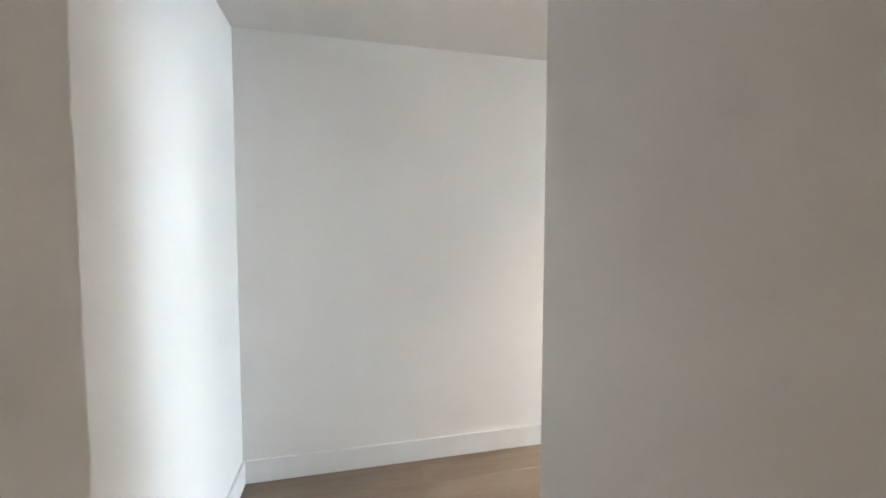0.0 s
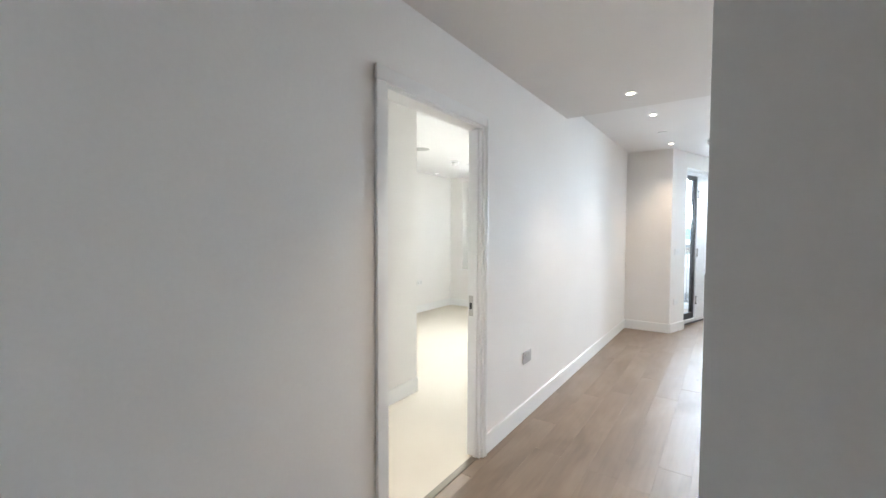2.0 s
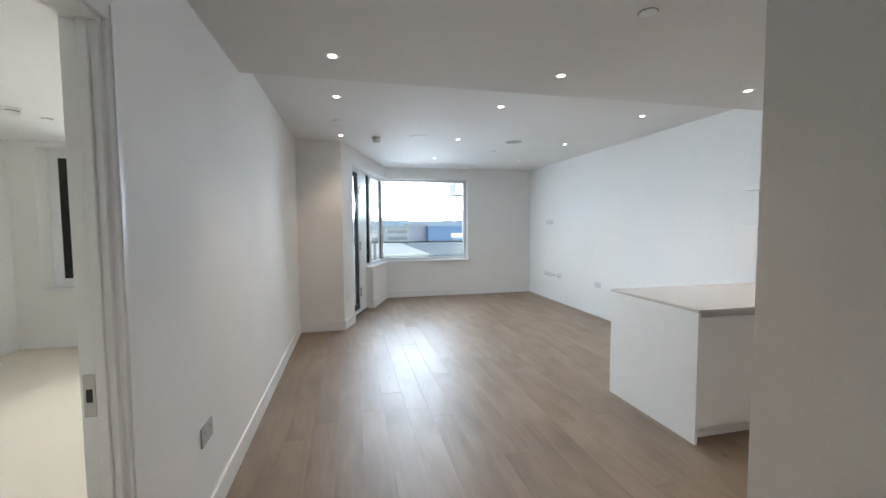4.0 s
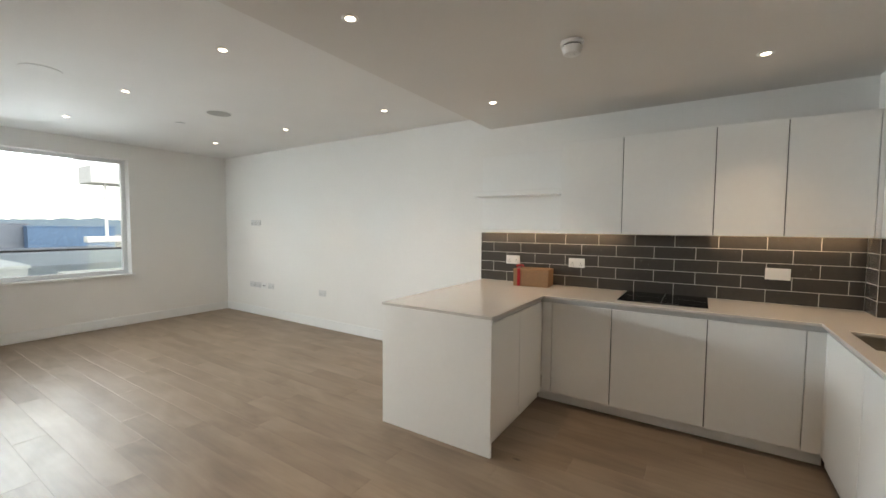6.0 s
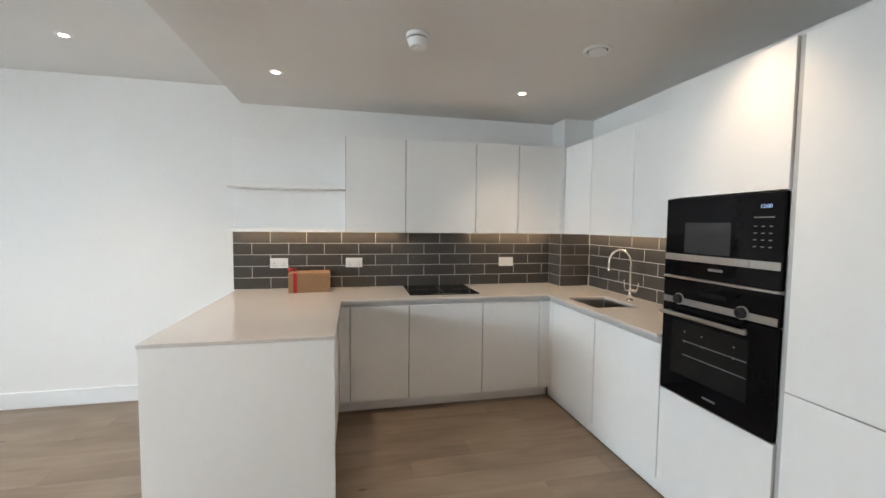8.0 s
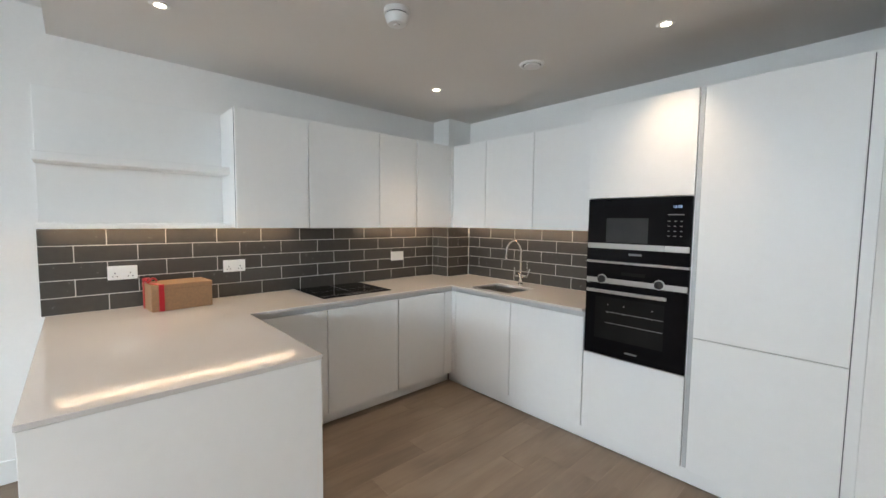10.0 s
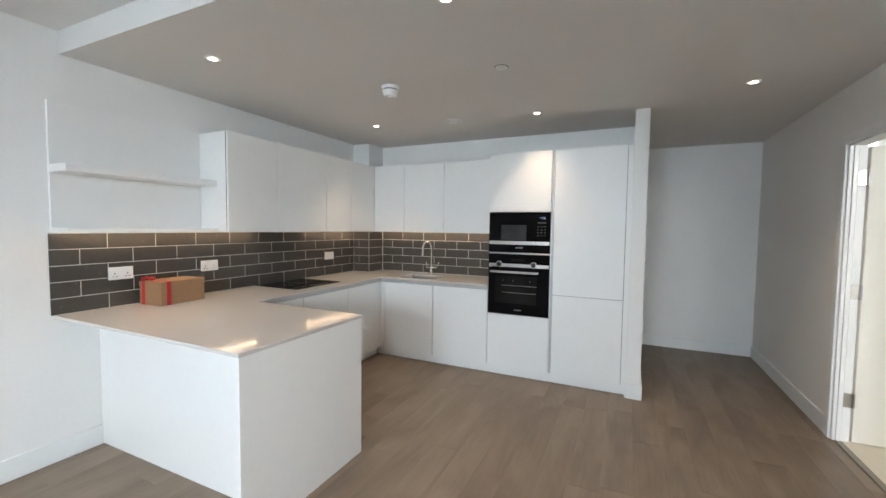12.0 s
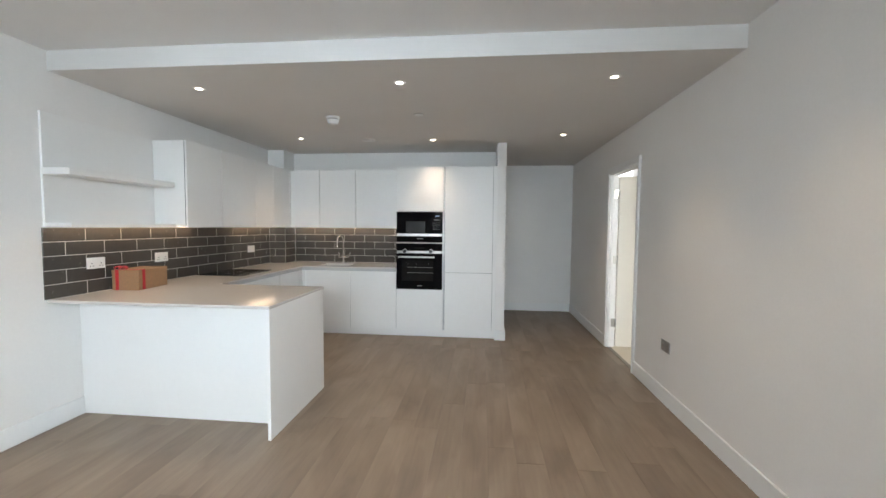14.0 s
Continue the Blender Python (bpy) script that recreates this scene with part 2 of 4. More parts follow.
def cyl(centre, r, h, axis="Z", n=32, r2=None, bevel=0.0, bm=None):
    """A cylinder or cone from centre along an axis."""
    b = bmesh.new()
    bmesh.ops.create_cone(b, cap_ends=True, segments=n, radius1=r, radius2=r if r2 is None else r2, depth=h, matrix=Matrix.Translation((0, 0, h / 2)))
    if bevel:
        bmesh.ops.bevel(b, geom=[e for e in b.edges if len(e.link_faces) == 2 and any(len(f.verts) > 4 for f in e.link_faces)], offset=bevel, segments=2, affect="EDGES", profile=0.5)
    turn = {"Z": Matrix(), "X": Matrix.Rotation(radians(90), 4, "Y"), "Y": Matrix.Rotation(radians(-90), 4, "X"), "-Z": Matrix.Rotation(radians(180), 4, "X")}[axis]
    bmesh.ops.transform(b, matrix=Matrix.Translation(centre) @ turn, verts=b.verts)
    for f in b.faces:
        f.smooth = len(f.verts) == 4 and n > 12
    return b if bm is None else merge(bm, b)


def tube(points, r, n=12):
    """A round tube along a line of points."""
    b = bmesh.new()
    pts = [Vector(p) for p in points]
    rings = []
    for i, p in enumerate(pts):
        d = (pts[min(i + 1, len(pts) - 1)] - pts[max(i - 1, 0)]).normalized()
        side = d.cross(Vector((1, 0, 0)) if abs(d.x) < 0.9 else Vector((0, 1, 0))).normalized()
        up = d.cross(side)
        rings.append([b.verts.new(p + r * (math.cos(2 * math.pi * k / n) * side + math.sin(2 * math.pi * k / n) * up)) for k in range(n)])
    for a, c in zip(rings, rings[1:]):
        for k in range(n):
            f = b.faces.new((a[k], a[(k + 1) % n], c[(k + 1) % n], c[k]))
            f.smooth = True
    b.faces.new(rings[0][::-1]), b.faces.new(rings[-1])
    bmesh.ops.recalc_face_normals(b, faces=b.faces[:])
    return b


def ring(centre, r0, r1, h, n=40):
    """A flat ring hanging below centre, with a softened lip."""
    b = bmesh.new()
    prof = [(r0, 0), (r0, -h * 0.6), (r0 + 0.15 * (r1 - r0), -h), (r0 + 0.75 * (r1 - r0), -h), (r1, -h * 0.3), (r1, 0)]
    rows = [[b.verts.new((centre[0] + r * math.cos(2 * math.pi * k / n), centre[1] + r * math.sin(2 * math.pi * k / n), centre[2] + z)) for k in range(n)] for r, z in prof]
    for a, c in zip(rows, rows[1:]):
        for k in range(n):
            b.faces.new((a[k], a[(k + 1) % n], c[(k + 1) % n], c[k])).smooth = True
    bmesh.ops.recalc_face_normals(b, faces=b.faces[:])
    return b


def cells(xs, ys, keep, z0, z1):
    """A slab made of grid cells that share corners, so that it can turn corners and have holes."""
    b, made = bmesh.new(), {}

    def vert(i, j, z):
        return made.setdefault((i, j, z), None) or made.update({(i, j, z): b.verts.new((xs[i], ys[j], z))}) or made[(i, j, z)]

    inside = {(i, j) for i in range(len(xs) - 1) for j in range(len(ys) - 1) if keep((xs[i] + xs[i + 1]) / 2, (ys[j] + ys[j + 1]) / 2)}
    for i, j in inside:
        for z in (z0, z1):
            b.faces.new([vert(i + a, j + c, z) for a, c in ((0, 0), (1, 0), (1, 1), (0, 1))])
        for di, dj, a, c in ((-1, 0, (0, 0), (0, 1)), (1, 0, (1, 0), (1, 1)), (0, -1, (0, 0), (1, 0)), (0, 1, (0, 1), (1, 1))):
            if (i + di, j + dj) not in inside:
                p, q = (i + a[0], j + a[1]), (i + c[0], j + c[1])
                b.faces.new((vert(*p, z0), vert(*q, z0), vert(*q, z1), vert(*p, z1)))
    bmesh.ops.recalc_face_normals(b, faces=b.faces[:])
    bmesh.ops.dissolve_limit(b, angle_limit=0.01, verts=b.verts[:], edges=b.edges[:])
    return b


def mesh_of(name, bm, mat, base=(0, 0, 0)):
    me = bpy.data.meshes.new(name)
    if any(base):
        bmesh.ops.translate(bm, vec=-Vector(base), verts=bm.verts)
    bm.to_mesh(me)
    bm.free()
    me.materials.append(mat)
    return me


def setting(name, bm, mat, label="", category=""):
    """A piece of the setting, in room coordinates."""
    return tagged(new(name, mesh_of(name, bm, mat)), label, category, "", "structure")


def thing(name, base, label, category, group=""):
    ob = new(name)
    ob.empty_display_size = 0.1
    ob.location = base
    BASE[ob.name] = Vector(base)
    return tagged(ob, label, category, group)


def part(name, bm, mat, parent, label=""):
    """One mesh in room coordinates, hung under a thing, a part or a piece of the setting."""
    base = BASE.get(parent.name, Vector())
    ob = new(name, mesh_of(name, bm, mat, base))
    ob.parent = parent
    BASE[ob.name] = base
    return tagged(ob, label)


def turned(bm, m):
    bmesh.ops.transform(bm, matrix=m, verts=bm.verts)
    return bm


# ---- plan ----
LOW, HIGH = 2.485, 2.62            # kitchen and hall ceiling, living ceiling
STEP_Y = 2.515                     # where the ceiling rises
HOB_X, SINK_Y = 4.51, -0.645       # faces of the two kitchen walls
WIN_Y, END_Y = 7.63, -1.93         # window wall, end of the hall
NIB0, NIB1 = 1.222, 1.333
P0 = Vector((0.597, 5.275))        # the slanted outer wall starts here
U = Vector((0.341, 1.0)).normalized()
N = Vector((U.y, -U.x))            # into the room


def slant(s, out=0.0):
    """A floor point s metres along the slanted wall, set outwards."""
    p = P0 + U * s - N * out
    return (p.x, p.y)


S_DOOR, S_BAY = 0.445, 1.470       # balcony door opening
S_END = (WIN_Y - P0.y) / U.y
HEAD, SILL = 2.394, 0.72
WIN_R = 3.10
OUT = 0.25

# floors and ceilings
oak_floor = setting("floor", box(-0.12, HOB_X, END_Y, WIN_Y, -0.12, -0.0165), SUBFLOOR, "oak plank floor with fine joints", "floor")
bed_floor = setting("floor_bedroom", box(-3.35, -0.050, END_Y, 5.7, -0.12, 0.004), CARPET, "cream cut-pile carpet in the bedroom", "carpet")
setting("ceiling", box(-0.12, HOB_X + 0.1, END_Y - 0.1, STEP_Y, LOW, LOW + 0.35), CEIL_LOW, "white painted lowered ceiling over kitchen and hall, shade put into its colour", "ceiling")
setting("ceiling_living", prism([(-0.12, STEP_Y), (HOB_X + 0.1, STEP_Y), (HOB_X + 0.1, WIN_Y + OUT), (1.24, WIN_Y + OUT), (0.4, 6.3), (-0.12, 6.3)], HIGH, HIGH + 0.2), CEIL, "white painted ceiling over the living area", "ceiling")
setting("ceiling_bedroom", box(-3.35, -0.078, END_Y - 0.1, 5.62, LOW, LOW + 0.2), CEIL, "white painted bedroom ceiling", "ceiling")

# walls
DY0, DY1, DZ = 0.085, 0.958, 2.075    # bedroom door opening
WT_X = -0.078                        # bedroom face of the partition
door_wall = box(WT_X, 0, END_Y - 0.1, DY0, 0, HIGH)
box(WT_X, 0, DY1, 6.3, 0, HIGH, bm=door_wall)
box(WT_X, 0, DY0, DY1, DZ, HIGH, bm=door_wall)
setting("wall_west", door_wall, PAINT, "white painted wall with the bedroom doorway", "wall")
setting("wall_hall_end", box(0, 1.62, END_Y - 0.1, END_Y, 0, LOW), PAINT, "white painted wall closing the hall", "wall")
setting("wall_corridor", box(1.62, 4.0, END_Y - 0.1, -1.76, 0, LOW), PAINT, "white painted corridor wall", "wall")
setting("wall_corridor_end", box(4.0, 4.1, END_Y - 0.1, -0.75, 0, LOW), PAINT, "white painted wall closing the corridor", "wall")
wall_sink = setting("wall_kitchen", box(NIB1, HOB_X + 0.1, -0.75, SINK_Y, 0, LOW), PAINT, "white painted wall behind the sink run", "wall")
setting("wall_nib", box(NIB0, NIB1, -0.75, -0.018, 0, LOW), PAINT, "white painted stub wall beside the tall cupboards", "wall")
wall_hob = setting("wall_east", box(HOB_X, HOB_X + 0.15, SINK_Y, WIN_Y + OUT, 0, HIGH), PAINT, "white painted wall behind hob and living area", "wall")
boxing = setting("wall_boxing", box(4.278, HOB_X, SINK_Y, -0.338, 0, LOW), PAINT, "white painted boxed-in pipe in the kitchen corner", "wall")
window_wall = box(WIN_R, HOB_X, WIN_Y, WIN_Y + OUT, 0, HIGH)
merge(window_wall, prism([slant(S_END), (WIN_R, WIN_Y), (WIN_R, WIN_Y + OUT), (1.236, WIN_Y + OUT)], 0, SILL))
merge(window_wall, prism([slant(S_END), (WIN_R, WIN_Y), (WIN_R, WIN_Y + OUT), (1.236, WIN_Y + OUT)], HEAD, HIGH))
setting("wall_north", window_wall, PAINT, "white painted wall with a wide corner window", "wall")
bay = prism([slant(S_BAY), slant(S_END), (1.236, WIN_Y + OUT), slant(S_BAY, OUT)], 0, SILL)
merge(bay, prism([slant(S_DOOR), slant(S_END), (1.236, WIN_Y + OUT), slant(S_DOOR, OUT)], HEAD, HIGH))
setting("wall_bay", bay, PAINT, "white painted slanted wall under the side window", "wall")
setting("wall_pier", prism([(0, P0.y), (P0.x, P0.y), slant(S_DOOR), slant(S_DOOR, OUT), (0, 6.15)], 0, HIGH), PAINT, "white painted pier beside the balcony door", "wall")

# bedroom shell
setting("wall_bedroom_block", box(-3.35, -1.0, END_Y - 0.1, 1.54, 0, LOW), PAINT, "white painted wall inside the bedroom entry", "wall")
setting("wall_bedroom_west", box(-3.35, -3.2, 1.54, 5.62, 0, LOW), PAINT, "white painted bedroom side wall", "wall")
BW0, BW1 = -2.92, -0.75
bw = box(-3.2, BW0, 5.3, 5.62, 0, LOW)
box(BW1, WT_X, 5.3, 5.62, 0, LOW, bm=bw)
box(BW0, BW1, 5.3, 5.62, 0, 0.72, bm=bw)
box(BW0, BW1, 5.3, 5.62, 2.42, LOW, bm=bw)
setting("wall_bedroom_north", bw, PAINT, "white painted bedroom wall with a window", "wall")


# skirting boards
def skirting(a, b, z=0.13, d=0.015):
    """A board along the wall from a to b, the room on the left of the way from a to b."""
    a, b = Vector(a), Vector(b)
    side = Vector((-(b - a).y, (b - a).x)).normalized() * d
    setting("baseboard", prism([tuple(a), tuple(b), tuple(b + side), tuple(a + side)], 0, z, 0.002), TRIM, "white satin skirting board", "skirting board")


skirting((0, 0.022), (0, END_Y + 0.015))
skirting((0, 5.26), (0, 1.004))
skirting((0, END_Y), (1.605, END_Y))
skirting((1.62, -1.76), (4.0, -1.76))
skirting((4.0, -0.75), (NIB0, -0.75))
skirting((NIB0, -0.75), (NIB0, -0.018))
skirting((NIB0 - 0.015, -0.018), (NIB1 + 0.012, -0.018), d=0.018)
skirting(tuple(P0), (0.0, P0.y))
skirting(slant(S_DOOR), slant(0.0))
skirting(slant(S_END - 0.012), slant(S_BAY))
skirting((HOB_X, WIN_Y), slant(S_END))
skirting((HOB_X, 2.362), (HOB_X, WIN_Y - 0.015))
skirting((-1.0, 1.54), (-1.0, -1.5))
skirting((-3.2, 1.54), (-1.0, 1.54))
skirting((-3.2, 5.285), (-3.2, 1.555))
skirting((WT_X, 5.3), (-3.2, 5.3))

# ---- bedroom doorway ----
door_1 = tagged(new("door_1"), "white painted bedroom door standing open into the room", "door", "", "structure")
AW = 0.060
part("architrave", box(0.0, 0.018, DY0 - AW, DY0, 0, DZ, 0.003), TRIM, door_1)
part("architrave", box(0.0, 0.018, DY1, DY1 + 0.045, 0, DZ, 0.003), TRIM, door_1)
part("architrave", box(0.0, 0.018, DY0 - AW, DY1 + 0.045, DZ, DZ + 0.068, 0.003), TRIM, door_1)
part("architrave", box(0.018, 0.023, DY1 + 0.018, DY1 + 0.042, 0, DZ + 0.05, 0.002), TRIM, door_1)
part("door_lining", box(-0.090, 0.004, DY0 - 0.002, DY0 + 0.022, 0, DZ - 0.016, 0.002), TRIM, door_1)
part("door_lining", box(-0.090, 0.004, DY1 - 0.022, DY1 + 0.002, 0, DZ - 0.016, 0.002), TRIM, door_1)
part("door_lining", box(-0.090, 0.004, DY0 - 0.002, DY1 + 0.002, DZ - 0.016, DZ + 0.002, 0.002), TRIM, door_1)
part("door_stop", box(-0.042, -0.016, DY1 - 0.036, DY1 - 0.022, 0, DZ - 0.016, 0.002), TRIM, door_1)
part("door_stop", box(-0.042, -0.016, DY0 + 0.022, DY0 + 0.034, 0, DZ - 0.016, 0.002), TRIM, door_1)
leaf = part("door_leaf", box(-0.858, -0.100, DY0 - 0.012, DY0 + 0.032, 0.012, DZ - 0.028, 0.003), DOORPAINT, door_1)
for hz in (0.30, 1.06, 1.84):
    hinge = part("hinge", box(-0.094, -0.046, DY0 + 0.022, DY0 + 0.0255, hz - 0.05, hz + 0.05, 0.001), STEEL, door_1, "steel butt hinge")
    part("knuckle", cyl((-0.0955, DY0 + 0.036, hz - 0.05), 0.006, 0.10, n=12), STEEL, hinge)
strike = part("strike_plate", box(-0.082, -0.050, DY1 - 0.0245, DY1 - 0.0215, 0.90, 1.03, 0.001), STEEL, door_1, "steel strike plate")
part("latch_hole", box(-0.074, -0.058, DY1 - 0.0262, DY1 - 0.0243, 0.945, 0.985), GASKET, strike)
knob_rose = part("door_handle", cyl((-0.798, DY0 + 0.032, 1.0), 0.025, 0.01, "Y"), STEEL, leaf, "steel lever handle")
part("lever", box(-0.808, -0.678, DY0 + 0.042, DY0 + 0.056, 0.99, 1.01, 0.005), STEEL, knob_rose)
part("threshold", box(-0.052, -0.010, DY0 + 0.024, DY1 - 0.024, -0.02, 0.006, 0.002), THRESH, door_1, "bronze metal threshold strip")


# ---- windows and balcony door ----
def frame_rect(p0, p1, z0, z1, w, depth, mat, name, parent, gap=0.0):
    """Four bars round an upright opening from p0 to p1 on plan."""
    a, b = Vector(p0), Vector(p1)
    d = (b - a).normalized()
    nrm = Vector((d.y, -d.x)) * depth / 2
    a, b = a + d * gap, b - d * gap

    def bar(s, e, za, zb):
        return prism([tuple(s - nrm), tuple(e - nrm), tuple(e + nrm), tuple(s + nrm)], za, zb, 0.003)

    part(name, bar(a, a + d * w, z0 + gap, z1 - gap), mat, parent)
    part(name, bar(b - d * w, b, z0 + gap, z1 - gap), mat, parent)
    part(name, bar(a + d * w, b - d * w, z0 + gap, z0 + gap + w), mat, parent)
    part(name, bar(a + d * w, b - d * w, z1 - gap - w, z1 - gap), mat, parent)


def pane(p0, p1, z0, z1, parent, mat=None, t=0.012):
    a, b = Vector(p0), Vector(p1)
    d = (b - a).normalized()
    nrm = Vector((d.y, -d.x)) * t / 2
    ob = part("pane", prism([tuple(a - nrm), tuple(b - nrm), tuple(b + nrm), tuple(a + nrm)], z0, z1), mat or GLASS, parent)
    ob.visible_shadow = False
    return ob


WS = SILL + 0.025
GY = WIN_Y + 0.16
corner = (P0.x - N.x * 0.16 + 0.341 * (GY - (P0.y - N.y * 0.16)), GY)
window_1 = tagged(new("window_1"), "wide white-framed fixed window looking over low roofs", "window", "", "structure")
frame_rect(corner, (WIN_R - 0.004, GY), WS, HEAD, 0.05, 0.07, UPVC, "window_frame", window_1)
pane((corner[0] + 0.05, GY), (WIN_R - 0.054, GY), WS + 0.05, HEAD - 0.05, window_1)
part("corner_post", cyl((corner[0] + 0.004, corner[1] - 0.04, WS), 0.013, HEAD - WS, n=12), ANTHRACITE, window_1, "slim dark corner post")
sill = prism([slant(S_BAY - 0.02, -0.03), slant(S_END - 0.02, -0.03), (WIN_R + 0.04, WIN_Y - 0.03), (WIN_R + 0.04, WIN_Y - 0.002), (WIN_R - 0.002, WIN_Y), (WIN_R - 0.002, GY - 0.035), (corner[0] + 0.05, GY - 0.035), slant(S_BAY - 0.02, 0.16)], SILL, SILL + 0.025, 0.003)
part("window_sill", sill, TRIM, window_1, "white painted window board")

window_2 = tagged(new("window_2"), "narrow white side window beside the balcony door", "window", "", "structure")
w2a = slant(S_BAY, 0.16)
d2 = (Vector(corner) - Vector(w2a)).normalized()
frame_rect(w2a, corner, WS, HEAD, 0.04, 0.07, UPVC, "window_frame", window_2)


def along(s):
    return tuple(Vector(w2a) + d2 * (s - S_BAY))


LAST = S_BAY + (Vector(corner) - Vector(w2a)).length
frame_rect(along(S_BAY + 0.04), along(1.725), WS + 0.04, HEAD - 0.04, 0.022, 0.05, GASKET, "gasket", window_2)
pane(along(S_BAY + 0.062), along(1.703), WS + 0.062, HEAD - 0.062, window_2, SMOKED)
frame_rect(along(1.725), along(1.850), WS + 0.04, HEAD - 0.04, 0.0605, 0.075, UPVC, "sash", window_2)
pane(along(1.851), along(LAST - 0.042), WS + 0.042, HEAD - 0.042, window_2)
hp = Vector(along(1.79)) + N * 0.05
part("window_handle", cyl((hp.x, hp.y, 1.35), 0.009, 0.13, n=12), STEEL, window_2, "steel casement handle")

door_2 = tagged(new("door_2"), "glazed balcony door with dark leaf in a white frame", "door", "", "structure")
frame_rect(slant(S_DOOR, 0.165), slant(S_BAY, 0.165), 0.0, HEAD, 0.06, 0.08, UPVC, "door_frame", door_2)


def strip(s0, s1, out0, out1, z0, z1):
    return prism([slant(s0, out0), slant(s1, out0), slant(s1, out1), slant(s0, out1)][::-1], z0, z1, 0.003)


part("door_frame", strip(1.125, S_BAY - 0.062, 0.125, 0.205, 0.062, HEAD - 0.062), UPVC, door_2)
leaf2 = part("door_leaf", strip(1.065, 1.123, 0.14, 0.20, 0.062, HEAD - 0.062), ANTHRACITE, door_2, "anthracite glazed leaf")
part("stile", strip(S_DOOR + 0.062, S_DOOR + 0.11, 0.14, 0.20, 0.062, HEAD - 0.062), ANTHRACITE, leaf2)
part("bottom_rail", strip(S_DOOR + 0.11, 1.065, 0.14, 0.20, 0.062, 0.16), ANTHRACITE, leaf2)
part("top_rail", strip(S_DOOR + 0.11, 1.065, 0.14, 0.20, HEAD - 0.13, HEAD - 0.062), ANTHRACITE, leaf2)
part("threshold", strip(S_DOOR, S_BAY, 0.09, 0.124, 0.0, 0.014), ANTHRACITE, door_2)
pane(slant(S_DOOR + 0.11, 0.17), slant(1.065, 0.17), 0.16, HEAD - 0.13, leaf2)
for hz in (0.35, 1.12, 2.05):
    hx = slant(1.145, 0.117)
    hinge = part("hinge", cyl((hx[0], hx[1], hz - 0.06), 0.010, 0.12, n=12), STEEL, door_2, "steel door hinge")
    for cz in (hz - 0.062, hz + 0.045):
        part("cap", cyl((hx[0], hx[1], cz), 0.0115, 0.017, n=12), GASKET, hinge)

window_3 = tagged(new("window_3"), "white-framed bedroom window with dark gasket", "window", "", "structure")
frame_rect((BW0, 5.54), (BW1, 5.54), 0.72, 2.42, 0.10, 0.07, UPVC, "window_frame", window_3)
frame_rect((BW0 + 0.10, 5.55), (BW0 + 0.95, 5.55), 0.82, 2.32, 0.15, 0.06, GASKET, "gasket", window_3)
frame_rect((BW0 + 0.25, 5.53), (BW0 + 0.80, 5.53), 0.97, 2.17, 0.05, 0.06, UPVC, "sash", window_3)
part("mullion", box(BW0 + 0.95, BW0 + 1.01, 5.505, 5.575, 0.82, 2.32, 0.003), UPVC, window_3)
pane((BW0 + 0.30, 5.54), (BW0 + 0.75, 5.54), 1.02, 2.12, window_3)
pane((BW0 + 1.01, 5.54), (BW1 - 0.10, 5.54), 0.82, 2.32, window_3)
part("window_sill", box(BW0 - 0.03, BW1 + 0.03, 5.27, 5.505, 0.70, 0.722, 0.003), TRIM, window_3)

# ---- kitchen: worktop and built-in runs ----
WT, WB = 0.905, 0.885
FRONT_X, FRONT_Y = 3.885, -0.03          # door faces
PEN_X, PEN_K, PEN_W, PEN_BACK = 2.89, 1.684, 2.585, 2.36
SK = (3.29, 3.70, -0.42, -0.08)           # sink opening
xs = sorted({2.62, PEN_X, SK[0], SK[1], 3.855, 4.278, HOB_X - 0.002})
ys = sorted({SINK_Y + 0.002, SK[2], -0.338, SK[3], 0.0, PEN_K, PEN_W})


def on_worktop(x, y):
    if SK[0] < x < SK[1] and SK[2] < y < SK[3]:
        return False
    if x > 4.278 and y < -0.338:
        return False
    return (y < 0.0 and x > 2.62) or x > 3.855 or (y > PEN_K and x > PEN_X)


worktop = thing("worktop", (3.9, 1.0, WB), "pale polished quartz worktop wrapping the kitchen and peninsula", "worktop")
slab = part("slab", cells(xs, ys, on_worktop, WB, WT), QUARTZ, worktop)
mod = slab.modifiers.new("edge", "BEVEL")
mod.width, mod.segments, mod.limit_method = 0.0025, 2, "ANGLE"


def gap_shade(d, parent):
    """A dark sheet behind a door d, coloured as the gap's shade."""
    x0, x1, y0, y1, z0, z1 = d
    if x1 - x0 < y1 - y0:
        part("door_gap_shade", box(x1 + 0.0003, x1 + 0.0016, y0 - g + 0.0002, y1 + g - 0.0002, z0, z1 - 0.004), GAP_SHADE, parent)
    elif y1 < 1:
        part("door_gap_shade", box(x0 - g + 0.0002, x1 + g - 0.0002, y0 - 0.0016, y0 - 0.0003, z0, z1 - 0.004), GAP_SHADE, parent)


def base_unit(label, body, doors, filler=None):
    """A floor cabinet: carcass, door slabs, and a filler where one shows."""
    u = thing("base_cabinet", ((body[0] + body[1]) / 2, (body[2] + body[3]) / 2, 0.0), label, "cabinet", "handleless kitchen base cabinets")
    part("body", box(*body), CAB, u)
    for d in doors:
        part("door", box(*d, 0.0015), CAB, u)
        gap_shade(d, u)
    if filler:
        part("filler_panel", box(*filler, 0.0012), CAB, u)
    return u


